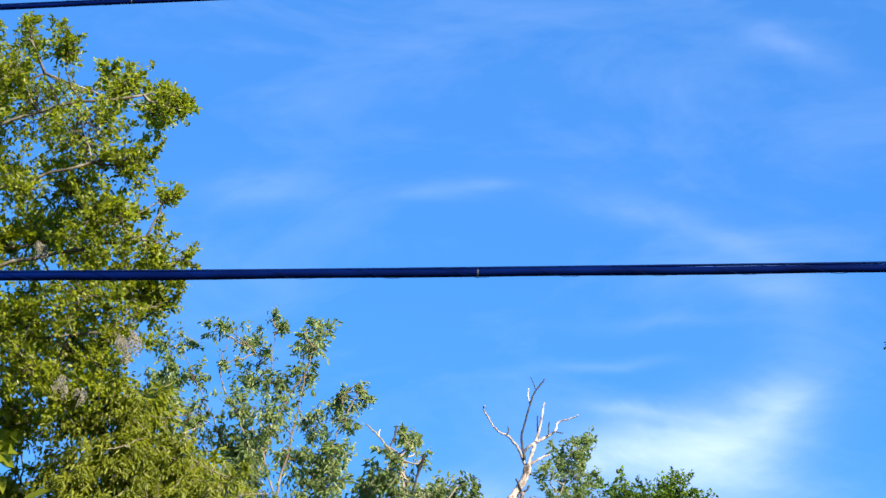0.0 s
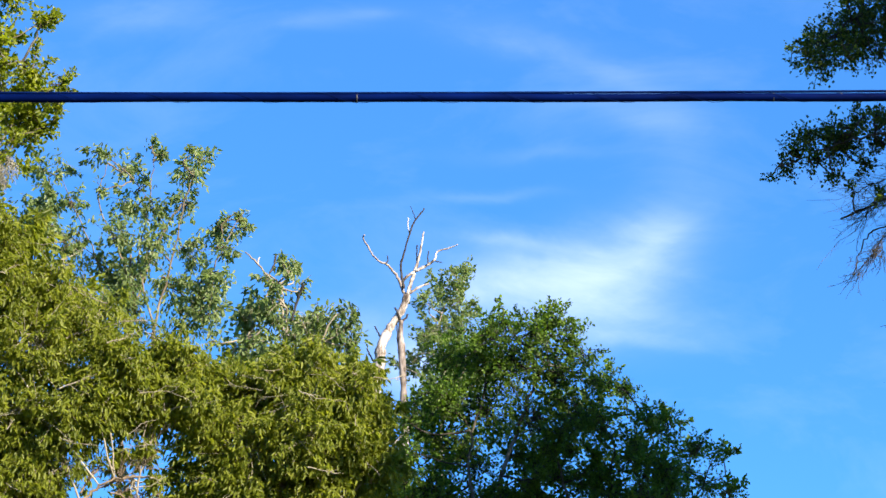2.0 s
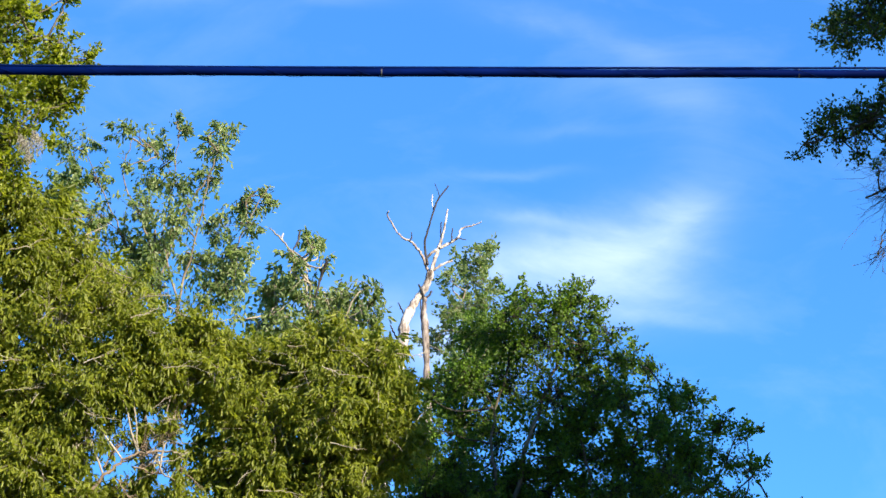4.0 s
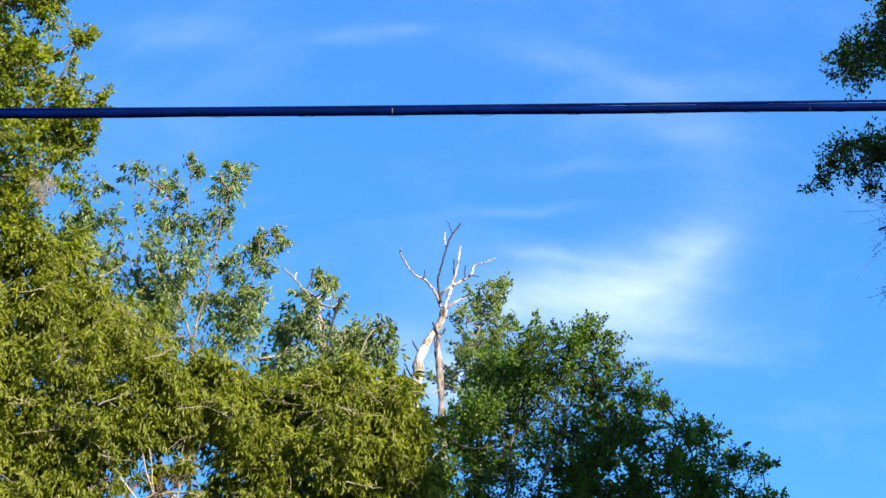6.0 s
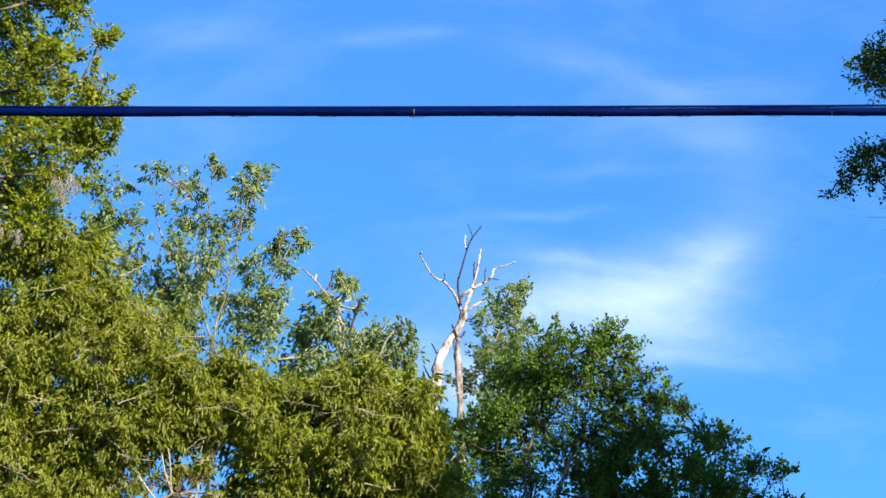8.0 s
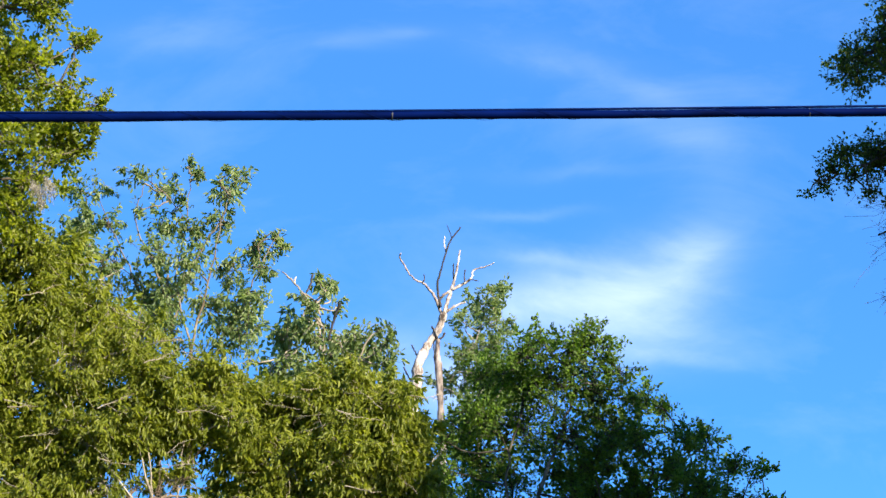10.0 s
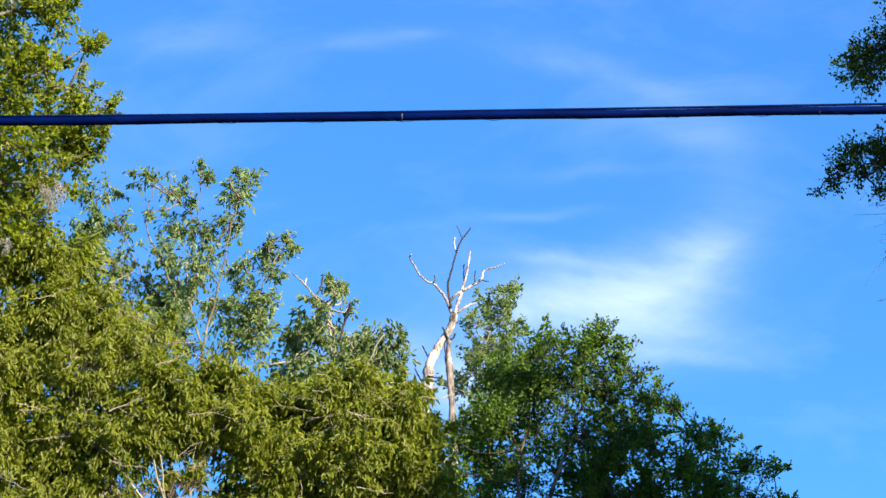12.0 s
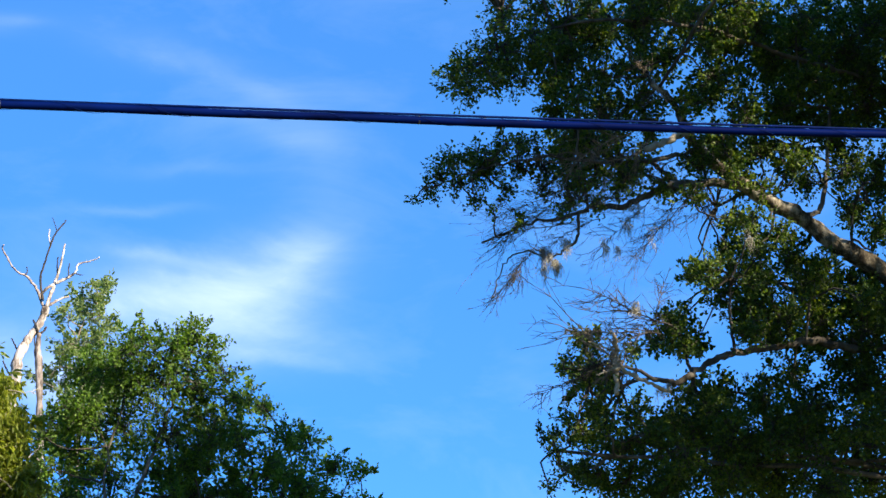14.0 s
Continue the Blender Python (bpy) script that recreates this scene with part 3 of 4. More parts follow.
bare_limb(t3, [(-1.3, 10.86), (-1.39, 11.21), (-1.48, 11.62), (-1.6, 11.87), (-1.8, 12.11), (-2.01, 12.33)], 32.2, 0.024, 0.011, BARK_PALE, 3, "snag")
bare_limb(t3, [(-1.8, 12.1), (-1.81, 12.18), (-1.79, 12.25)], 32.2, 0.015, 0.01, DEADWOOD, 4, "stub", 6)
bare_limb(t3, [(-1.62, 11.97), (-1.57, 12.11), (-1.53, 12.28)], 32.2, 0.013, 0.018, CHARRED, 5, "stub", 6)
bare_limb(t3, [(-1.23, 10.86), (-1.15, 11.2), (-1.06, 11.42)], 31.0, 0.014, 0.024, CHARRED, 6, "stub", 6)
bare_limb(t3, [(-1.48, 11.64), (-1.43, 11.68), (-1.34, 11.73)], 31.6, 0.016, 0.008, CHARRED, 7, "stub", 6)

DROOPY = [(-5.63, 11.04, 0.42), (-4.99, 11.04, 0.38), (-5.66, 10.17, 0.49), (-4.92, 10.33, 0.53), (-4.2, 10.25, 0.42), (-3.62, 9.86, 0.46),
    (-4.43, 9.54, 0.57), (-5.24, 9.39, 0.61), (-3.38, 9.23, 0.49), (-2.64, 9.54, 0.34), (-3.95, 8.77, 0.57), (-4.83, 8.62, 0.61),
    (-5.57, 8.55, 0.53), (-5.45, 7.72, 0.49), (-4.79, 7.72, 0.53), (-4.14, 7.94, 0.46), (-4.33, 7.2, 0.46), (-4.96, 7.42, 0.38),
    (-3.59, 7.05, 0.38), (-2.88, 8.85, 0.42), (-2.48, 9.23, 0.34), (-5.49, 7.2, 0.21), (-3.36, 8.62, 0.34), (-3.21, 8.15, 0.08),
    (-2.84, 7.46, 0.08), (-3.26, 7.53, 0.09), (-2.99, 8.17, 0.09), (-3.42, 7.96, 0.08), (-2.8, 7.83, 0.08), (-4, 7.23, 0.23),
    (-4.21, 6.98, 0.27)]
broad = tree("broad_tree", "broad sunlit tree with narrow drooping olive leaves", -4.4, 28, 0.55, 0.26, DROOPY, (0.096, 0.032), LEAF_DROOP, BARK_PALE, 14, top=6.6, loosen=0.9, echo=1.0, grown=1.0, shoots=2, slim=0.7, thick=1.65, full=1.42, spray=0.13, droop=0.65, far=[(-6.7, 28, 9.4, 0.7), (-6.8, 28, 8.0, 0.7)],
     limbs=[([(-4.6, 6.4), (-4, 7.12), (-3.61, 7.58), (-3.33, 7.75), (-3, 7.81)], 0.026, 0.014, DRY)], behind=0.45)
ROUND = [(-2.31, 9.24, 0.43), (-1.7, 9.08, 0.48), (-1.09, 9.24, 0.47), (-0.64, 9.16, 0.45), (-0.22, 9.12, 0.34), (-0.37, 8.7, 0.48),
    (0.01, 8.81, 0.25), (0.03, 8.46, 0.25), (-0.93, 8.62, 0.58), (-1.68, 8.39, 0.58), (-2.33, 8.58, 0.47), (-2.46, 7.85, 0.39),
    (-1.82, 7.7, 0.54), (-1.08, 7.77, 0.58), (-0.46, 8.08, 0.51), (-0.04, 7.89, 0.31), (0.33, 8.04, 0.17), (0.23, 8.31, 0.19),
    (-0.7, 7.43, 0.4), (-1.07, 7.09, 0.54), (-1.96, 7.02, 0.54), (-2.78, 7.17, 0.39), (-0.72, 9.56, 0.26), (-1.1, 9.56, 0.26),
    (-0.14, 9.4, 0.17), (-2.73, 9.4, 0.33), (-2.81, 8.99, 0.25)]
dense = tree("rounded_tree", "dense rounded tree with narrow drooping olive leaves", -1.0, 28.6, 0.55, 0.24, ROUND, (0.096, 0.032), LEAF_DROOP, BARK_PALE, 15, top=6.4, loosen=0.9, echo=1.0, grown=0.97, shoots=2, slim=0.7, thick=1.65, full=1.42, spray=0.13, droop=0.65, behind=0.5)

BEHIND = [(1.77, 15.98, 0.24), (1.46, 15.75, 0.27), (1.22, 15.37, 0.27), (1.82, 15.37, 0.32), (1.39, 14.74, 0.42), (1.01, 14.62, 0.27),
    (1.88, 14.87, 0.29), (1.15, 14.12, 0.34), (0.79, 14.14, 0.15), (1.75, 14.24, 0.42), (0.99, 15.57, 0.09), (1.95, 16.17, 0.07),
    (1.17, 13.62, 0.22), (0.37, 14.12, 0.11), (1.62, 13.75, 0.44), (1.38, 13.13, 0.49), (2.1, 13.75, 0.37)]
tree("young_tree", "light green sunlit tree behind the dark oak", 1.4, 45, 0.9, 0.16, BEHIND, (0.078, 0.043), LEAF_AIRY, BARK_PALE, 16, echo=0.3, loosen=0.5, thick=0.65, full=1.1, shoots=3, slim=0.5, spray=0.13, behind=0.5)

OAK = [(1.93, 11.5, 0.22), (1.77, 11.19, 0.29), (2.78, 11.61, 0.23), (2.48, 11.33, 0.34), (3.05, 11.28, 0.29), (3.17, 10.92, 0.29),
    (1.46, 10.87, 0.43), (2.16, 10.73, 0.52), (2.81, 10.51, 0.49), (1.01, 10.19, 0.38), (1.62, 10.06, 0.54), (2.4, 9.88, 0.52),
    (3.11, 10.06, 0.38), (3.51, 10.51, 0.25), (3.83, 10.33, 0.18), (0.71, 9.88, 0.34), (1.01, 9.43, 0.43), (3.54, 9.83, 0.34),
    (4.24, 9.97, 0.25), (4.54, 9.83, 0.25), (3.96, 9.43, 0.38), (4.83, 9.47, 0.27)]
OAK_LOW = [(5.26, 9.43, 0.16), (4.47, 9.12, 0.38), (5.02, 8.94, 0.27), (5.42, 8.81, 0.18), (0.83, 8.72, 0.54), (1.52, 9.16, 0.47),
    (2.26, 9.3, 0.3), (0.57, 8.11, 0.54), (1.25, 8.02, 0.54), (2.02, 8.02, 0.43), (2.73, 8.99, 0.25), (3.42, 9.03, 0.29),
    (3.8, 8.5, 0.38), (4.66, 8.46, 0.38), (5.16, 8.28, 0.22), (3.14, 8.2, 0.32), (3.91, 7.98, 0.38), (4.59, 7.94, 0.34),
    (5.63, 8.07, 0.27), (6.05, 8.02, 0.22), (6.51, 7.81, 0.2), (2.58, 8.02, 0.29), (1.86, 8.63, 0.3), (0.14, 8.02, 0.4),
    (2.47, 8.72, 0.23), (3, 9.43, 0.22), (2.3, 8.81, 0.2), (3.16, 8.72, 0.2), (2.81, 8.46, 0.16), (3.43, 9.34, 0.18),
    (1, 8.46, 0.41), (1.69, 8.46, 0.36), (2.19, 7.85, 0.34), (0.74, 7.76, 0.41), (1.42, 7.76, 0.41), (3.47, 7.76, 0.32),
    (0.57, 8.46, 0.45), (1.04, 8.02, 0.49), (0.27, 7.81, 0.43), (-0.12, 7.81, 0.3), (1.72, 7.89, 0.43), (-0.33, 8.02, 0.34),
    (-0.25, 7.72, 0.36), (3.63, 8.79, 0.3), (4.13, 8.97, 0.3), (4.45, 8.7, 0.3), (3.28, 8.41, 0.25), (3.76, 8.2, 0.3)]
OAK_SIDE = [(0.49, 9.88, 0.18), (0.5, 9.43, 0.21), (0.48, 8.99, 0.23), (0.59, 10.19, 0.12), (0.45, 8.55, 0.27), (2.66, 9.43, 0.23),
    (2.52, 9.07, 0.25), (2.92, 9.7, 0.18), (3.05, 8.02, 0.27), (2.72, 8.46, 0.23), (3.4, 8.28, 0.23)]
tree("shaded_oak", "dark green shaded oak with a rounded crown", 1.4, 33, 1.3, 0.26, OAK + OAK_LOW + OAK_SIDE, (0.052, 0.035), LEAF_OAK, BARK_LICHEN, 17, top=7.2, grown=1.02, loosen=0.65, shoots=2, slim=0.6, per=10, echo=0.5, thick=0.97, full=0.95, spray=0.095, twig_bark=BARK_SHADED,
     back=[(2.78, 34.6, 9.81, 0.42), (2.5, 34.6, 9.16, 0.42), (3.2, 34.6, 8.43, 0.46), (4.11, 34.6, 8.79, 0.37), (4.64, 34.6, 8.52, 0.37), (1.94, 34.6, 8.43, 0.56), (1.05, 34.6, 8.79, 0.56), (3.59, 34.6, 9.34, 0.33)],
     limbs=[([(1.41, 7.07), (1.64, 7.98), (1.86, 8.5), (1.96, 9.07), (2.23, 9.79), (2.51, 10.6)], 0.06, 0.02), ([(1.55, 7.59), (1.56, 8.11), (1.5, 8.46), (1.44, 9.34), (1.67, 10.24)], 0.04, 0.014), ([(1.93, 7.59), (2.97, 8.2), (3.85, 8.72), (4.73, 9.16)], 0.05, 0.016)], behind=0.55)

LIVE_TOP = [(5.1, 12.1, 0.18), (5.3, 11.96, 0.18), (5.31, 12.29, 0.2), (5.53, 12.49, 0.2), (5.75, 12.69, 0.2), (5.59, 12.16, 0.21),
    (5.88, 12.4, 0.21), (6.1, 12.72, 0.21), (6.23, 12.42, 0.21), (5.83, 13, 0.21), (6.19, 13.06, 0.21), (6.54, 12.89, 0.21),
    (6.52, 12.51, 0.21), (6.01, 12.11, 0.16), (6.36, 12.13, 0.18), (6.64, 11.99, 0.18), (6.94, 12.31, 0.21), (6.96, 12.77, 0.21),
    (6.91, 13.15, 0.21), (6.34, 11.76, 0.13), (6.69, 11.66, 0.14), (6.99, 11.86, 0.18), (5.69, 13.18, 0.13)]
LIVE_HIGH = [(5.05, 13.35, 0.09), (5.24, 13.52, 0.12), (5.44, 13.48, 0.12), (5.66, 13.59, 0.13), (5.85, 13.37, 0.13), (6.14, 13.52, 0.15), (6.25, 13.22, 0.15),
    (5.32, 13.73, 0.09), (5.6, 13.79, 0.12), (6.02, 13.75, 0.16), (6.31, 13.71, 0.16), (5.9, 14.06, 0.22), (6.33, 14.14, 0.22)]
LIVE_PAD = [(4.61, 10.57, 0.06), (4.78, 10.67, 0.11), (4.89, 10.88, 0.14), (5.06, 11.04, 0.16), (5.12, 10.75, 0.14), (5.34, 11.16, 0.16),
    (5.4, 10.91, 0.17), (5.61, 10.99, 0.17), (5.66, 11.25, 0.14), (5.9, 11.11, 0.17), (5.91, 11.37, 0.11), (6.11, 11.27, 0.14),
    (6.17, 11.02, 0.14), (5.33, 10.6, 0.08), (5.74, 10.74, 0.11), (6.16, 10.76, 0.11), (6.46, 11.1, 0.18), (6.51, 10.81, 0.13),
    (6.75, 11.41, 0.18), (6.87, 11.05, 0.18), (6.47, 11.39, 0.14), (7.15, 10.91, 0.18), (7.37, 11.07, 0.14), (7.11, 11.43, 0.18),
    (5.53, 10.48, 0.06), (5.87, 10.43, 0.06), (6.43, 10.52, 0.07), (6.85, 10.61, 0.07)]
LIVE_MID = [(7.49, 11.97, 0.21), (7.38, 12.41, 0.21), (7.82, 12.51, 0.21), (8.15, 12, 0.18), (8.46, 12.32, 0.21), (8.79, 11.88, 0.21),
    (7.54, 11.52, 0.11), (8.09, 11.18, 0.18), (8.54, 11.35, 0.2), (8.91, 11.44, 0.21), (9.33, 11.31, 0.21), (8.58, 10.98, 0.14),
    (8.94, 10.92, 0.13), (8.26, 11.48, 0.16), (7.71, 10.87, 0.13), (8.06, 10.77, 0.1), (7.48, 12.95, 0.24), (8.07, 13.06, 0.24),
    (8.65, 12.94, 0.24), (9.14, 12.59, 0.25), (9.63, 13.08, 0.28), (9.64, 12.31, 0.28), (10.2, 12.72, 0.3), (10.44, 12.04, 0.28),
    (9.74, 11.78, 0.25), (9.24, 11.98, 0.24), (10.63, 13.22, 0.3), (7.5, 13.26, 0.21)]
LIVE_CREST = [(8.3, 13.23, 0.24), (8.75, 13.3, 0.24), (9, 13.08, 0.23), (7.87, 13.32, 0.23), (8.42, 12.81, 0.18)]
LIVE_RIGHT = [(10.06, 11.19, 0.21), (10.37, 10.98, 0.21), (10.36, 10.47, 0.2), (10.09, 10.67, 0.16), (8.76, 10.47, 0.16), (9.11, 10.34, 0.14),
    (8.73, 10.11, 0.17), (8.47, 10.46, 0.11), (9.22, 9.98, 0.18), (9.65, 9.85, 0.17), (8.5, 9.88, 0.16), (8.14, 9.8, 0.14),
    (8.85, 9.75, 0.2), (9.41, 9.63, 0.21), (9.99, 9.65, 0.21), (10.27, 9.52, 0.21), (8.26, 9.52, 0.18), (7.99, 9.72, 0.1),
    (8.61, 9.39, 0.2), (9.02, 9.26, 0.2), (9.6, 9.28, 0.21), (10.16, 9.15, 0.21), (9.52, 10.95, 0.14), (9.94, 11.49, 0.17),
    (8.37, 10.1, 0.1)]
LIVE_LOW = [(7.67, 9.01, 0.2), (7.45, 8.9, 0.14), (7.86, 8.84, 0.14), (7.61, 9.22, 0.11), (8.58, 9.04, 0.16), (8.93, 8.94, 0.16),
    (6.62, 8.84, 0.14), (6.74, 8.57, 0.16), (6.47, 8.56, 0.13), (6.53, 8.36, 0.11), (6.87, 8.3, 0.11), (6.34, 8.62, 0.06),
    (7.17, 8.78, 0.08), (9.5, 8.99, 0.17), (9.99, 8.87, 0.18), (6.23, 7.74, 0.11), (6.37, 7.95, 0.11), (6.65, 8.09, 0.14),
    (6.77, 7.82, 0.16), (6.5, 7.75, 0.14), (6.19, 7.54, 0.11), (6.28, 7.28, 0.13), (6.55, 7.35, 0.16), (6.08, 7.11, 0.08)]
LIVE_FOOT = [(6.96, 7.55, 0.21), (7.32, 7.83, 0.21), (7.12, 8.03, 0.16), (7.67, 7.97, 0.23), (8.09, 8.12, 0.23), (7.83, 8.29, 0.11),
    (8.35, 7.78, 0.25), (7.64, 7.5, 0.25), (8.17, 7.31, 0.25), (6.94, 7.15, 0.24), (8.73, 8.27, 0.21), (9.1, 8.53, 0.16),
    (9.43, 8.22, 0.23), (8.9, 7.8, 0.25), (9.45, 7.6, 0.25), (9.97, 7.89, 0.25), (10.02, 8.44, 0.23), (8.86, 7.25, 0.25),
    (9.55, 7.13, 0.25), (10.05, 7.27, 0.25), (7.48, 7.1, 0.25), (7.86, 7.77, 0.21), (8.53, 7.45, 0.21), (9.2, 8.01, 0.21),
    (11.46, 13.1, 0.72), (11.47, 11.86, 0.72), (11.27, 9.32, 0.65), (10.93, 8.17, 0.72), (12.49, 12.69, 0.85), (12.44, 10.99, 0.85),
    (12.02, 8.77, 0.85)]
# unseen leaf masses added sunward to shade this tree and the oak behind
LIVE_SHADE_CROWN = [(13.2, 21.0, 15.0, 0.9), (12.6, 21.9, 14.6, 0.8), (12.4, 21.4, 13.7, 0.8), (12.6, 21.3, 10.7, 0.8),
              (8.7, 20.1, 13.6, 0.9), (9.9, 18.8, 14.5, 1.0), (9.2, 19.4, 13.3, 0.9), (11.0, 21.6, 16.1, 0.7), (12.0, 21.6, 16.6, 0.8), (13.0, 21.6, 17.0, 0.9), (14.2, 21.6, 17.8, 1.0), (15.3, 21.6, 18.2, 1.0), (12.4, 21.7, 15.9, 0.7),
              (15.4, 19.3, 16.4, 1.2), (14.2, 20.6, 15.6, 1.0), (14.4, 17.5, 12.2, 1.5), (13.0, 18.8, 11.0, 1.2), (15.8, 17.4, 11.8, 1.4), (13.6, 21.8, 16.4, 0.9)]
LIVE_BACK = [(10.48, 26.2, 13.79, 0.47), (11.19, 26.2, 14.34, 0.47), (9.86, 26.2, 14.18, 0.39), (10.17, 26.2, 12.94, 0.39), (9.56, 26.2, 13.4, 0.31), (11.07, 26.2, 12.98, 0.47),
             (9.62, 26.2, 10.03, 0.39), (10.21, 26.2, 9.66, 0.31), (8.92, 26.2, 8.87, 0.31), (10.74, 26.2, 9.45, 0.39), (11.47, 26.2, 12.09, 0.23),
             (8.71, 26.6, 8.44, 0.47), (9.55, 26.6, 8.38, 0.55), (10.41, 26.6, 8.4, 0.55), (11.18, 26.6, 8.34, 0.55), (8.15, 26.6, 7.84, 0.47), (9.04, 26.6, 7.7, 0.55), (9.96, 26.6, 7.64, 0.55), (10.88, 26.6, 7.66, 0.55),
             (11.18, 26.6, 9.11, 0.47), (10.85, 26.6, 14.42, 0.55), (11.67, 26.6, 14.3, 0.55), (11.1, 26.6, 13.49, 0.55), (11.73, 26.6, 13.18, 0.47), (10.45, 26.6, 13.62, 0.4), (11.36, 26.6, 10.13, 0.47), (10.66, 26.6, 10.35, 0.4)]
# more unseen masses, added out of view to keep sun off the foliage
LIVE_SHADE_FAR = [(8.0, 21.7, 14.0, 0.85), (8.8, 21.3, 14.8, 0.95), (9.1, 21.3, 14.1, 0.7), (9.6, 21.2, 15.0, 0.95), (8.3, 21.1, 13.1, 0.55), (9.0, 20.9, 13.1, 0.62), (9.6, 20.9, 13.2, 0.72), (9.0, 20.4, 12.8, 0.56), (9.5, 20.4, 12.8, 0.55), (10.2, 20.4, 13.3, 0.66), (10.7, 20.4, 13.8, 0.86), (10.9, 20.6, 14.1, 0.85), (10.3, 19.9, 13.2, 0.7), (9.6, 19.9, 13.1, 0.65)] + [(10.8, 23, 15.3, 1.1), (12.2, 22, 15.2, 1.3), (14.0, 22, 16.0, 1.5), (16.0, 22, 17.0, 1.6), (17.8, 21.5, 15.4, 1.6), (14.9, 18, 14.6, 0.8),
            (17.0, 18, 14.4, 1.6), (11.6, 17, 12.2, 1.2), (13.6, 15.6, 12.8, 1.5), (15.8, 15.2, 13.0, 1.6), (12.2, 15.6, 10.2, 1.2), (14.4, 15.4, 10.4, 1.4), (11.2, 14.6, 8.3, 1.2), (13.2, 14.2, 8.2, 1.4),
            (9.9, 16.2, 9.9, 1.0), (8.9, 15.6, 8.6, 1.1), (9.2, 15, 6.8, 1.1), (10.8, 14.4, 6.4, 1.2), (16.6, 20, 12.6, 1.6), (19.2, 22, 13.2, 1.6), (19.4, 24, 10.6, 1.5), (16.6, 25, 13.4, 1.6), (14.2, 26, 15.0, 1.5), (17.6, 23, 9.0, 1.4), (13.2, 19, 8.0, 1.1)]
g = tree("live_oak", "large spreading live oak in shade, hung with moss", 14.2, 24, 1.15, 0.48, LIVE_HIGH + LIVE_TOP + LIVE_PAD + LIVE_MID + LIVE_CREST + LIVE_RIGHT + LIVE_LOW + LIVE_FOOT, (0.042, 0.030), LEAF_LIVE, BARK_SHADED, 18, loosen=0.85, echo=0.35, grown=1.2, shoots=1, slim=0.7, per=14, thick=1.05, full=0.88, spray=0.09, pad=0.7,
     limbs=[([(14.2, 8.12), (11.35, 9.32), (10.67, 9.88), (9.97, 10.25), (9.42, 10.6), (8.93, 10.76), (8.51, 11), (8.13, 11.28), (7.94, 11.57), (7.78, 11.89), (7.5, 12.1)], 0.16, 0.035, BARK_MOTTLED), ([(8.2, 11.23), (7.93, 11.47), (7.67, 11.35), (7.38, 11.21)], 0.05, 0.04, BARK_PALE), ([(8.65, 10.93), (7.85, 10.82), (7.42, 10.66), (7.05, 10.46), (6.7, 10.45), (6.42, 10.33), (5.93, 10.24), (5.37, 10.02)], 0.06, 0.012), ([(6.52, 10.37), (6.49, 10.08), (6.33, 9.9), (6.12, 9.82), (5.85, 9.9), (5.64, 9.77), (5.46, 9.33)], 0.022, 0.006), ([(14.2, 7.75), (11.43, 8.75), (10.58, 8.98), (10.07, 8.96), (9.43, 9.01), (9.06, 8.9), (8.42, 8.75), (8.13, 8.66), (7.8, 8.44), (7.55, 8.31)], 0.065, 0.035), ([(7.59, 8.32), (7.35, 8.35), (7.01, 8.49), (6.74, 8.54)], 0.035, 0.012),
            ([(9.42, 10.6), (9.72, 10.72), (9.89, 11.32), (9.99, 12.09)], 0.04, 0.02), ([(14.2, 10.03), (11.8, 12.03), (10.63, 12.5), (9.45, 12.75), (8.36, 12.91), (7.12, 12.92), (6.1, 12.7), (5.6, 12.49), (5.2, 12.13)], 0.045, 0.009), ([(8.1, 11.28), (7.37, 11.06), (6.8, 11.03), (6.1, 11.07), (5.48, 10.97), (4.92, 10.77)], 0.035, 0.008)], behind=0.9, layers=2, closed=6.3, far=LIVE_SHADE_CROWN + LIVE_SHADE_FAR, back=LIVE_BACK)


def fan(root, y, start, end, spread, count, r, mat, seed, name="bare_twig", sub=3):
    """A leafless branch: one main twig with forking side twigs, all in one mesh."""
    rng = np.random.default_rng(seed)
    a, b = np.array((start[0], y, start[1])), np.array((end[0], y + 0.15, end[1]))
    whole = np.linalg.norm(b - a)
    ln = bend([a, (a + b) / 2 + rng.normal(0, 0.06 * whole, 3), b], 12, 0.01 * whole, rng)
    s = Soup()
    home = np.array(root.location)
    s.tube(ln - home, taper(12, r, r * 0.3), 5, False)
    ahead = (b - a) / whole
    for i in range(count):
        q = ln[rng.integers(1, 11)]
        way = ahead * rng.uniform(0.4, 1.0) + rng.normal(0, spread, 3) * (1, 0.7, 1)
        size = whole * rng.uniform(0.18, 0.5)
        tip = q + way * size
        twig = bend([q, (q + tip) / 2 + rng.normal(0, 0.14 * size, 3), tip], 6, 0.035 * size, rng)
        s.tube(twig - home, taper(6, r * 0.5, r * 0.2), 4, False)
        for _ in range(sub):
            p = twig[rng.integers(1, 5)]
            e = p + (way * 0.6 + rng.normal(0, spread, 3)) * size * rng.uniform(0.25, 0.55)
            s.tube(np.array([p, (p + e) / 2 + rng.normal(0, 0.04 * size, 3), e]) - home, (r * 0.32, r * 0.25, r * 0.14), 3, False)
    return part(name, s, mat, root, kind="stuff" if count > 40 else "")


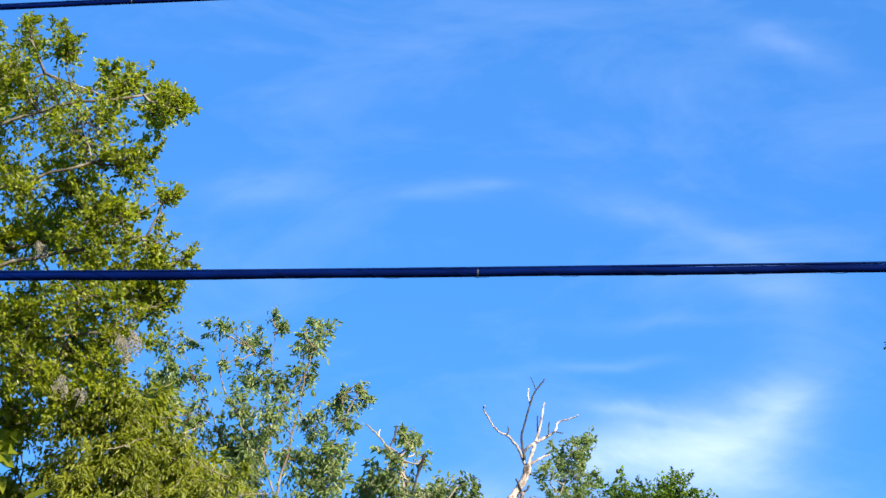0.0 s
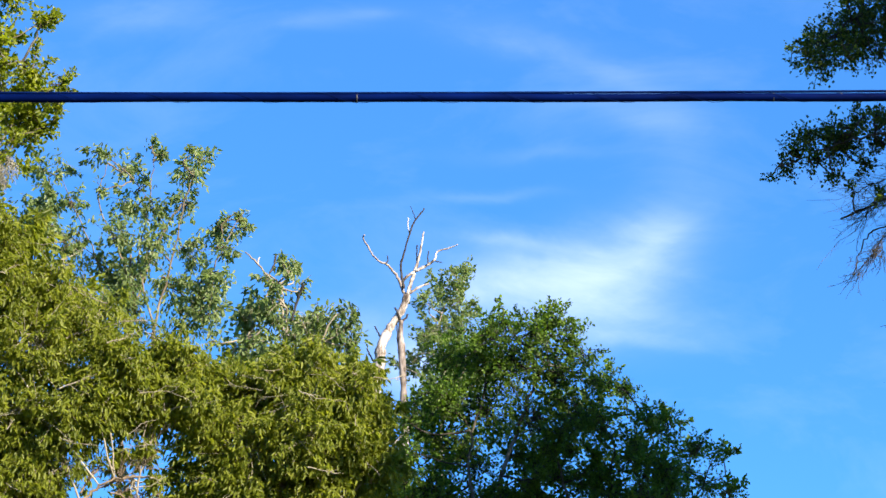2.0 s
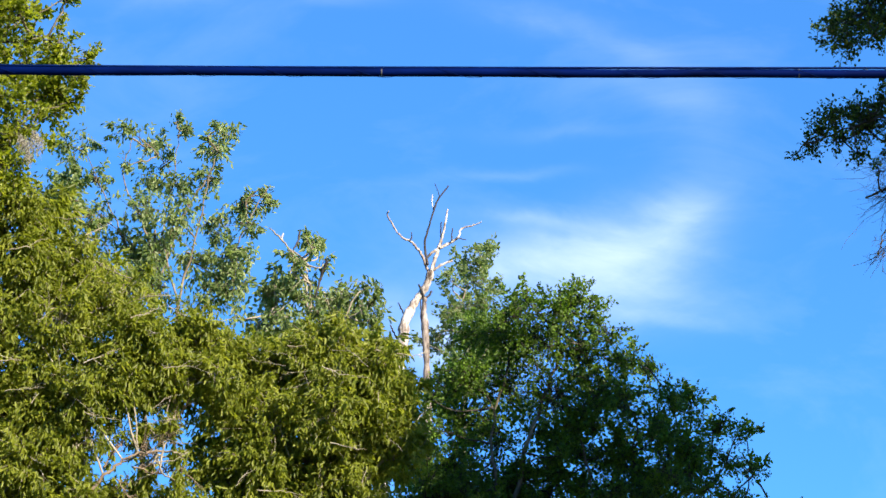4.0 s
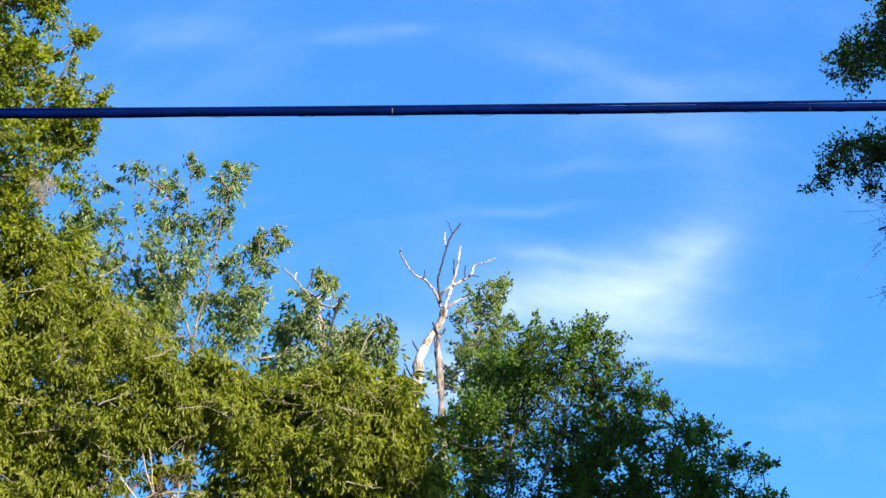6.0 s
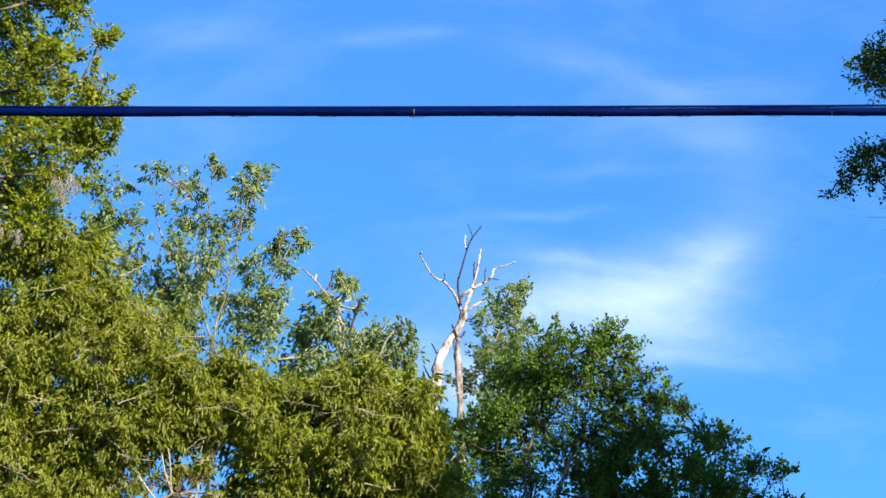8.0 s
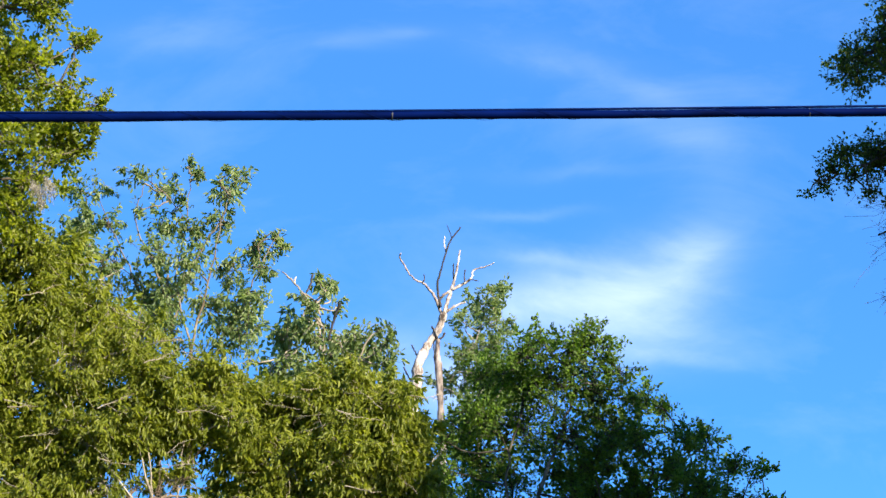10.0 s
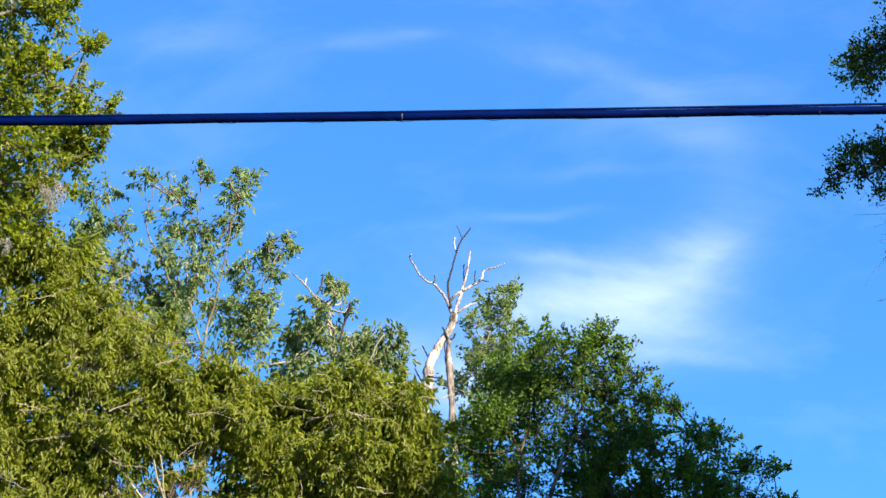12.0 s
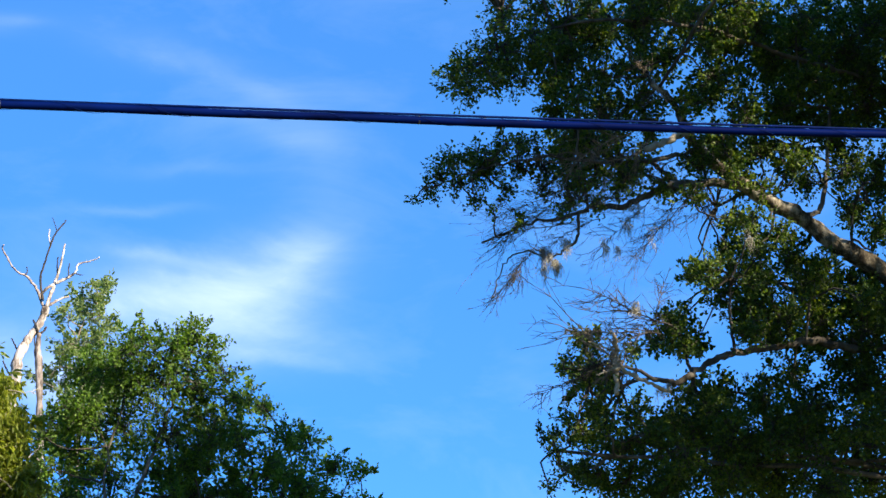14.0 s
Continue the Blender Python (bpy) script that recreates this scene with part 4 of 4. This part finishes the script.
rng = np.random.default_rng(77)
for root, y, x0, x1, z0, z1, count in ((broad, 27.0, -5.4, -2.4, 7.2, 10.8, 26), (dense, 27.7, -2.3, 0.3, 7.2, 9.4, 20)):
    for n in range(count):
        x, z = rng.uniform(x0, x1), rng.uniform(z0, z1)
        fan(root, y + rng.uniform(-0.1, 0.5), (x, z), (x + rng.uniform(-0.6, 0.6), z + rng.uniform(-0.1, 0.3)), 0.35, 4, rng.uniform(0.005, 0.009), BARK_PALE, 200 + n, sub=1)
for n, (a, b, r) in enumerate((((-3.75, 7.60), (-3.50, 8.03), 0.02), ((-3.52, 7.67), (-2.81, 8.20), 0.016), ((-3.37, 7.60), (-2.72, 7.67), 0.02), ((-3.58, 7.45), (-3.13, 7.01), 0.014))):
    fan(broad, 27.8, a, b, 0.5, 18, r * 0.8, DRY, 300 + n)
for n, (y, a, b, spread, count, r, mat) in enumerate((
        (23.6, (7.54, 8.98), (6.68, 9.43), 0.55, 22, 0.012, BARK_SHADED),
        (23.6, (7.40, 8.87), (6.25, 8.94), 0.5, 24, 0.012, BARK_SHADED),
        (23.5, (7.31, 9.04), (7.48, 9.53), 0.5, 14, 0.008, BARK_SHADED),
        (23.6, (6.70, 8.51), (5.92, 8.15), 0.4, 22, 0.010, BARK_SHADED),
        (23.7, (5.84, 9.80), (5.36, 9.21), 0.4, 26, 0.008, BARK_SHADED),
        (23.7, (6.34, 10.22), (5.55, 10.08), 0.35, 18, 0.009, BARK_SHADED),
        (23.7, (7.40, 10.57), (6.74, 9.92), 0.4, 24, 0.007, BARK_SHADED),
        (23.7, (7.97, 10.72), (7.37, 10.16), 0.45, 26, 0.007, BARK_SHADED),
        (23.7, (8.39, 10.70), (7.84, 10.35), 0.45, 18, 0.007, BARK_SHADED),
        (23.8, (7.77, 11.63), (6.86, 11.76), 0.5, 30, 0.006, BARK_SHADED),
        (23.8, (7.81, 11.15), (6.94, 10.75), 0.5, 34, 0.006, BARK_SHADED),
        (23.8, (7.14, 10.47), (6.11, 10.71), 0.5, 34, 0.006, BARK_SHADED),
        (23.8, (8.16, 11.02), (8.26, 10.37), 0.5, 26, 0.006, BARK_SHADED),
        (23.8, (6.78, 10.34), (6.08, 9.93), 0.5, 30, 0.006, BARK_SHADED),
        (23.6, (7.09, 10.52), (6.01, 10.33), 0.5, 34, 0.006, BARK_SHADED),
        (23.6, (6.40, 10.65), (5.43, 10.22), 0.5, 34, 0.006, BARK_SHADED),
        (23.6, (6.11, 10.35), (5.48, 9.80), 0.5, 34, 0.006, BARK_SHADED),
        (23.6, (5.96, 9.92), (5.64, 9.39), 0.5, 24, 0.005, BARK_SHADED),
        (23.6, (7.72, 10.56), (7.12, 9.83), 0.5, 30, 0.005, BARK_SHADED),
        (23.3, (7.08, 11.24), (6.33, 10.74), 0.35, 30, 0.009, DRY),
        (23.3, (7.31, 11.15), (6.66, 10.44), 0.4, 26, 0.008, DRY),
        (23.3, (7.56, 11.67), (7.24, 12.24), 0.4, 18, 0.007, DRY),
        (23.3, (7.01, 8.22), (6.44, 8.78), 0.3, 14, 0.015, DRY),
        (23.3, (6.81, 8.09), (6.77, 8.76), 0.3, 30, 0.016, DRY),
        (23.3, (6.78, 8.36), (6.54, 8.25), 0.3, 10, 0.014, DRY))):
    fan(g, y, a, b, spread, int(count * 1.4), r, mat, 40 + n, sub=4)

for n, (points, r0, r1) in enumerate((
        ([(7.35, 8.06), (7.11, 8.15), (6.91, 8.27), (6.76, 8.34)], 0.028, 0.022),
        ([(6.70, 8.01), (6.73, 8.24), (6.74, 8.47), (6.72, 8.67), (6.68, 8.77)], 0.03, 0.016),
        ([(6.76, 8.33), (6.64, 8.31), (6.48, 8.24)], 0.018, 0.008),
        ([(6.74, 8.49), (6.60, 8.59), (6.40, 8.62)], 0.016, 0.006),
        ([(6.73, 8.61), (6.83, 8.70), (6.86, 8.81)], 0.012, 0.005),
        ([(6.74, 8.41), (6.80, 8.54), (6.92, 8.64)], 0.012, 0.005))):
    bare_limb(g, points, 23.2, r0, r1, BARK_TAN, 500 + n, "snag", 8, 0.008, 0.14)


def hanging_moss(label, at, length, width, strands, seed):
    """Grey air-plant hanging in tapering tangled strands."""
    rng = np.random.default_rng(seed)
    s = Soup()
    knots = rng.normal(0, 1, (5, 3)) * (width * 0.45, width * 0.4, length * 0.16)
    for i in range(strands * 2):
        x0, y0, z0 = knots[rng.integers(5)] + rng.normal(0, width * 0.12, 3)
        n = 8
        drop = length * rng.uniform(0.15, 0.8) * rng.uniform(0.5, 1.0)
        sway = np.cumsum(rng.normal(0, 0.012, (n, 2)), 0)
        line = np.stack([x0 * np.linspace(1, 0.75, n) + sway[:, 0], y0 + sway[:, 1], np.linspace(z0, z0 - drop, n)], 1)
        s.tube(line, taper(n, 0.0042, 0.0018), 3, False)
    ob = new("hanging_moss", s.mesh("hanging_moss", MOSS))
    ob.location = at
    return tagged(ob, label, "moss", "moss hanging in the trees")


for n, (at, length, width, strands) in enumerate((
        ((6.11, 23.7, 9.79), 0.44, 0.14, 60), ((6.21, 23.7, 9.74), 0.38, 0.10, 40), ((6.35, 23.7, 10.01), 0.34, 0.07, 26),
        ((6.81, 23.7, 10.03), 0.34, 0.05, 12), ((6.96, 23.7, 9.93), 0.30, 0.04, 10), ((7.11, 23.7, 10.25), 0.28, 0.08, 20),
        ((7.22, 23.7, 10.47), 0.20, 0.12, 26), ((7.42, 23.7, 10.12), 0.34, 0.04, 8), ((6.74, 23.2, 8.46), 0.40, 0.06, 22),
        ((7.35, 23.4, 8.17), 0.26, 0.10, 26), ((8.47, 23.4, 10.06), 0.30, 0.08, 22), ((7.02, 23.4, 9.14), 0.22, 0.14, 30))):
    hanging_moss("grey moss hanging from a live oak branch", at, length, width, strands, 70 + n)
for n, (at, length, width, strands) in enumerate((
        ((-4.83, 26.3, 11.49), 0.30, 0.10, 30), ((-4.71, 26.3, 11.34), 0.28, 0.08, 24), ((-5.50, 26.3, 10.93), 0.30, 0.10, 30),
        ((-5.27, 26.3, 10.78), 0.26, 0.08, 24), ((-5.91, 26.3, 12.80), 0.36, 0.10, 40), ((-4.64, 26.3, 11.47), 0.40, 0.14, 50))):
    hanging_moss("grey moss hanging in the sunlit tall oak", at, length, width, strands, 90 + n)

# ---- dead tree ----
dead = tagged(new("dead_tree"), "tall bleached dead tree with two broken bare stems", "dead tree")
dead.location = (-0.3, 42, 0)
for points, r0, r1, mat, name in (
        ([(-0.55, -0.1), (-0.5, 4), (-0.42, 8), (-0.26, 10.78), (-0.07, 12.36), (0.08, 13.24), (0.13, 13.66), (0.31, 14.06), (0.53, 14.39), (0.63, 14.69)], 0.17, 0.062, DEADWOOD, "trunk"), ([(0.63, 14.66), (0.76, 15.15), (0.85, 15.44), (0.92, 15.78), (0.96, 16.04)], 0.045, 0.014, DEADWOOD, "limb"),
        ([(0.61, 14.69), (0.55, 14.78), (0.45, 15.02), (0.32, 15.23), (0.22, 15.35), (0.08, 15.38), (-0.05, 15.53), (-0.25, 15.88), (-0.23, 15.95)], 0.034, 0.014, DEADBARK, "limb"), ([(0.56, 14.83), (0.5, 15.27), (0.56, 15.57), (0.68, 15.99), (0.77, 16.25), (0.97, 16.54)], 0.026, 0.014, CHARRED, "limb"),
        ([(0.53, 14.98), (0.63, 15.07), (0.77, 15.19)], 0.03, 0.025, DEADWOOD, "limb"), ([(0.79, 15.2), (1.05, 15.35), (1.18, 15.44), (1.24, 15.62), (1.5, 15.71), (1.64, 15.76)], 0.034, 0.010, DEADWOOD, "limb"),
        ([(0.67, 14.72), (0.89, 14.88), (1.07, 14.95)], 0.032, 0.016, DEADWOOD, "limb"), ([(0.1, -0.1), (0.35, 4), (0.52, 8), (0.59, 10.78), (0.58, 12.13), (0.55, 12.83), (0.53, 13.49), (0.5, 13.9), (0.51, 14.17)], 0.12, 0.046, DEADBARK, "trunk"),
        ([(0.51, 14.12), (0.45, 14.28), (0.39, 14.44)], 0.03, 0.018, CHARRED, "stub"), ([(0.51, 14.15), (0.58, 14.19), (0.65, 14.31)], 0.025, 0.02, CHARRED, "stub"),
        ([(0.5, 13.23), (0.46, 13.57), (0.42, 14.15)], 0.02, 0.012, CHARRED, "limb"), ([(0.67, 16), (0.64, 16.17), (0.65, 16.35)], 0.012, 0.010, DEADWOOD, "stub"),
        ([(0.8, 16.31), (0.75, 16.43), (0.69, 16.57)], 0.010, 0.006, CHARRED, "stub"), ([(0.83, 15.4), (0.82, 15.58), (0.83, 15.74)], 0.016, 0.012, CHARRED, "stub"),
        ([(1.05, 15.35), (1.04, 15.5), (1.06, 15.62)], 0.014, 0.012, CHARRED, "stub"), ([(1.17, 15.42), (1.25, 15.39), (1.33, 15.4)], 0.012, 0.008, CHARRED, "stub"),
        ([(0.15, 13.7), (0.08, 13.87), (-0.02, 14.03)], 0.022, 0.012, CHARRED, "stub"), ([(0.04, 13.19), (-0.07, 13.4), (-0.17, 13.59)], 0.02, 0.014, CHARRED, "stub"), ([(0.22, 15.35), (0.24, 15.45), (0.23, 15.52)], 0.014, 0.010, CHARRED, "stub")):
    bare_limb(dead, points, 42, r0, r1, mat, len(name) + int(r0 * 1000), name, 11, 0.004, 0.13 if name == "trunk" else 0.08)
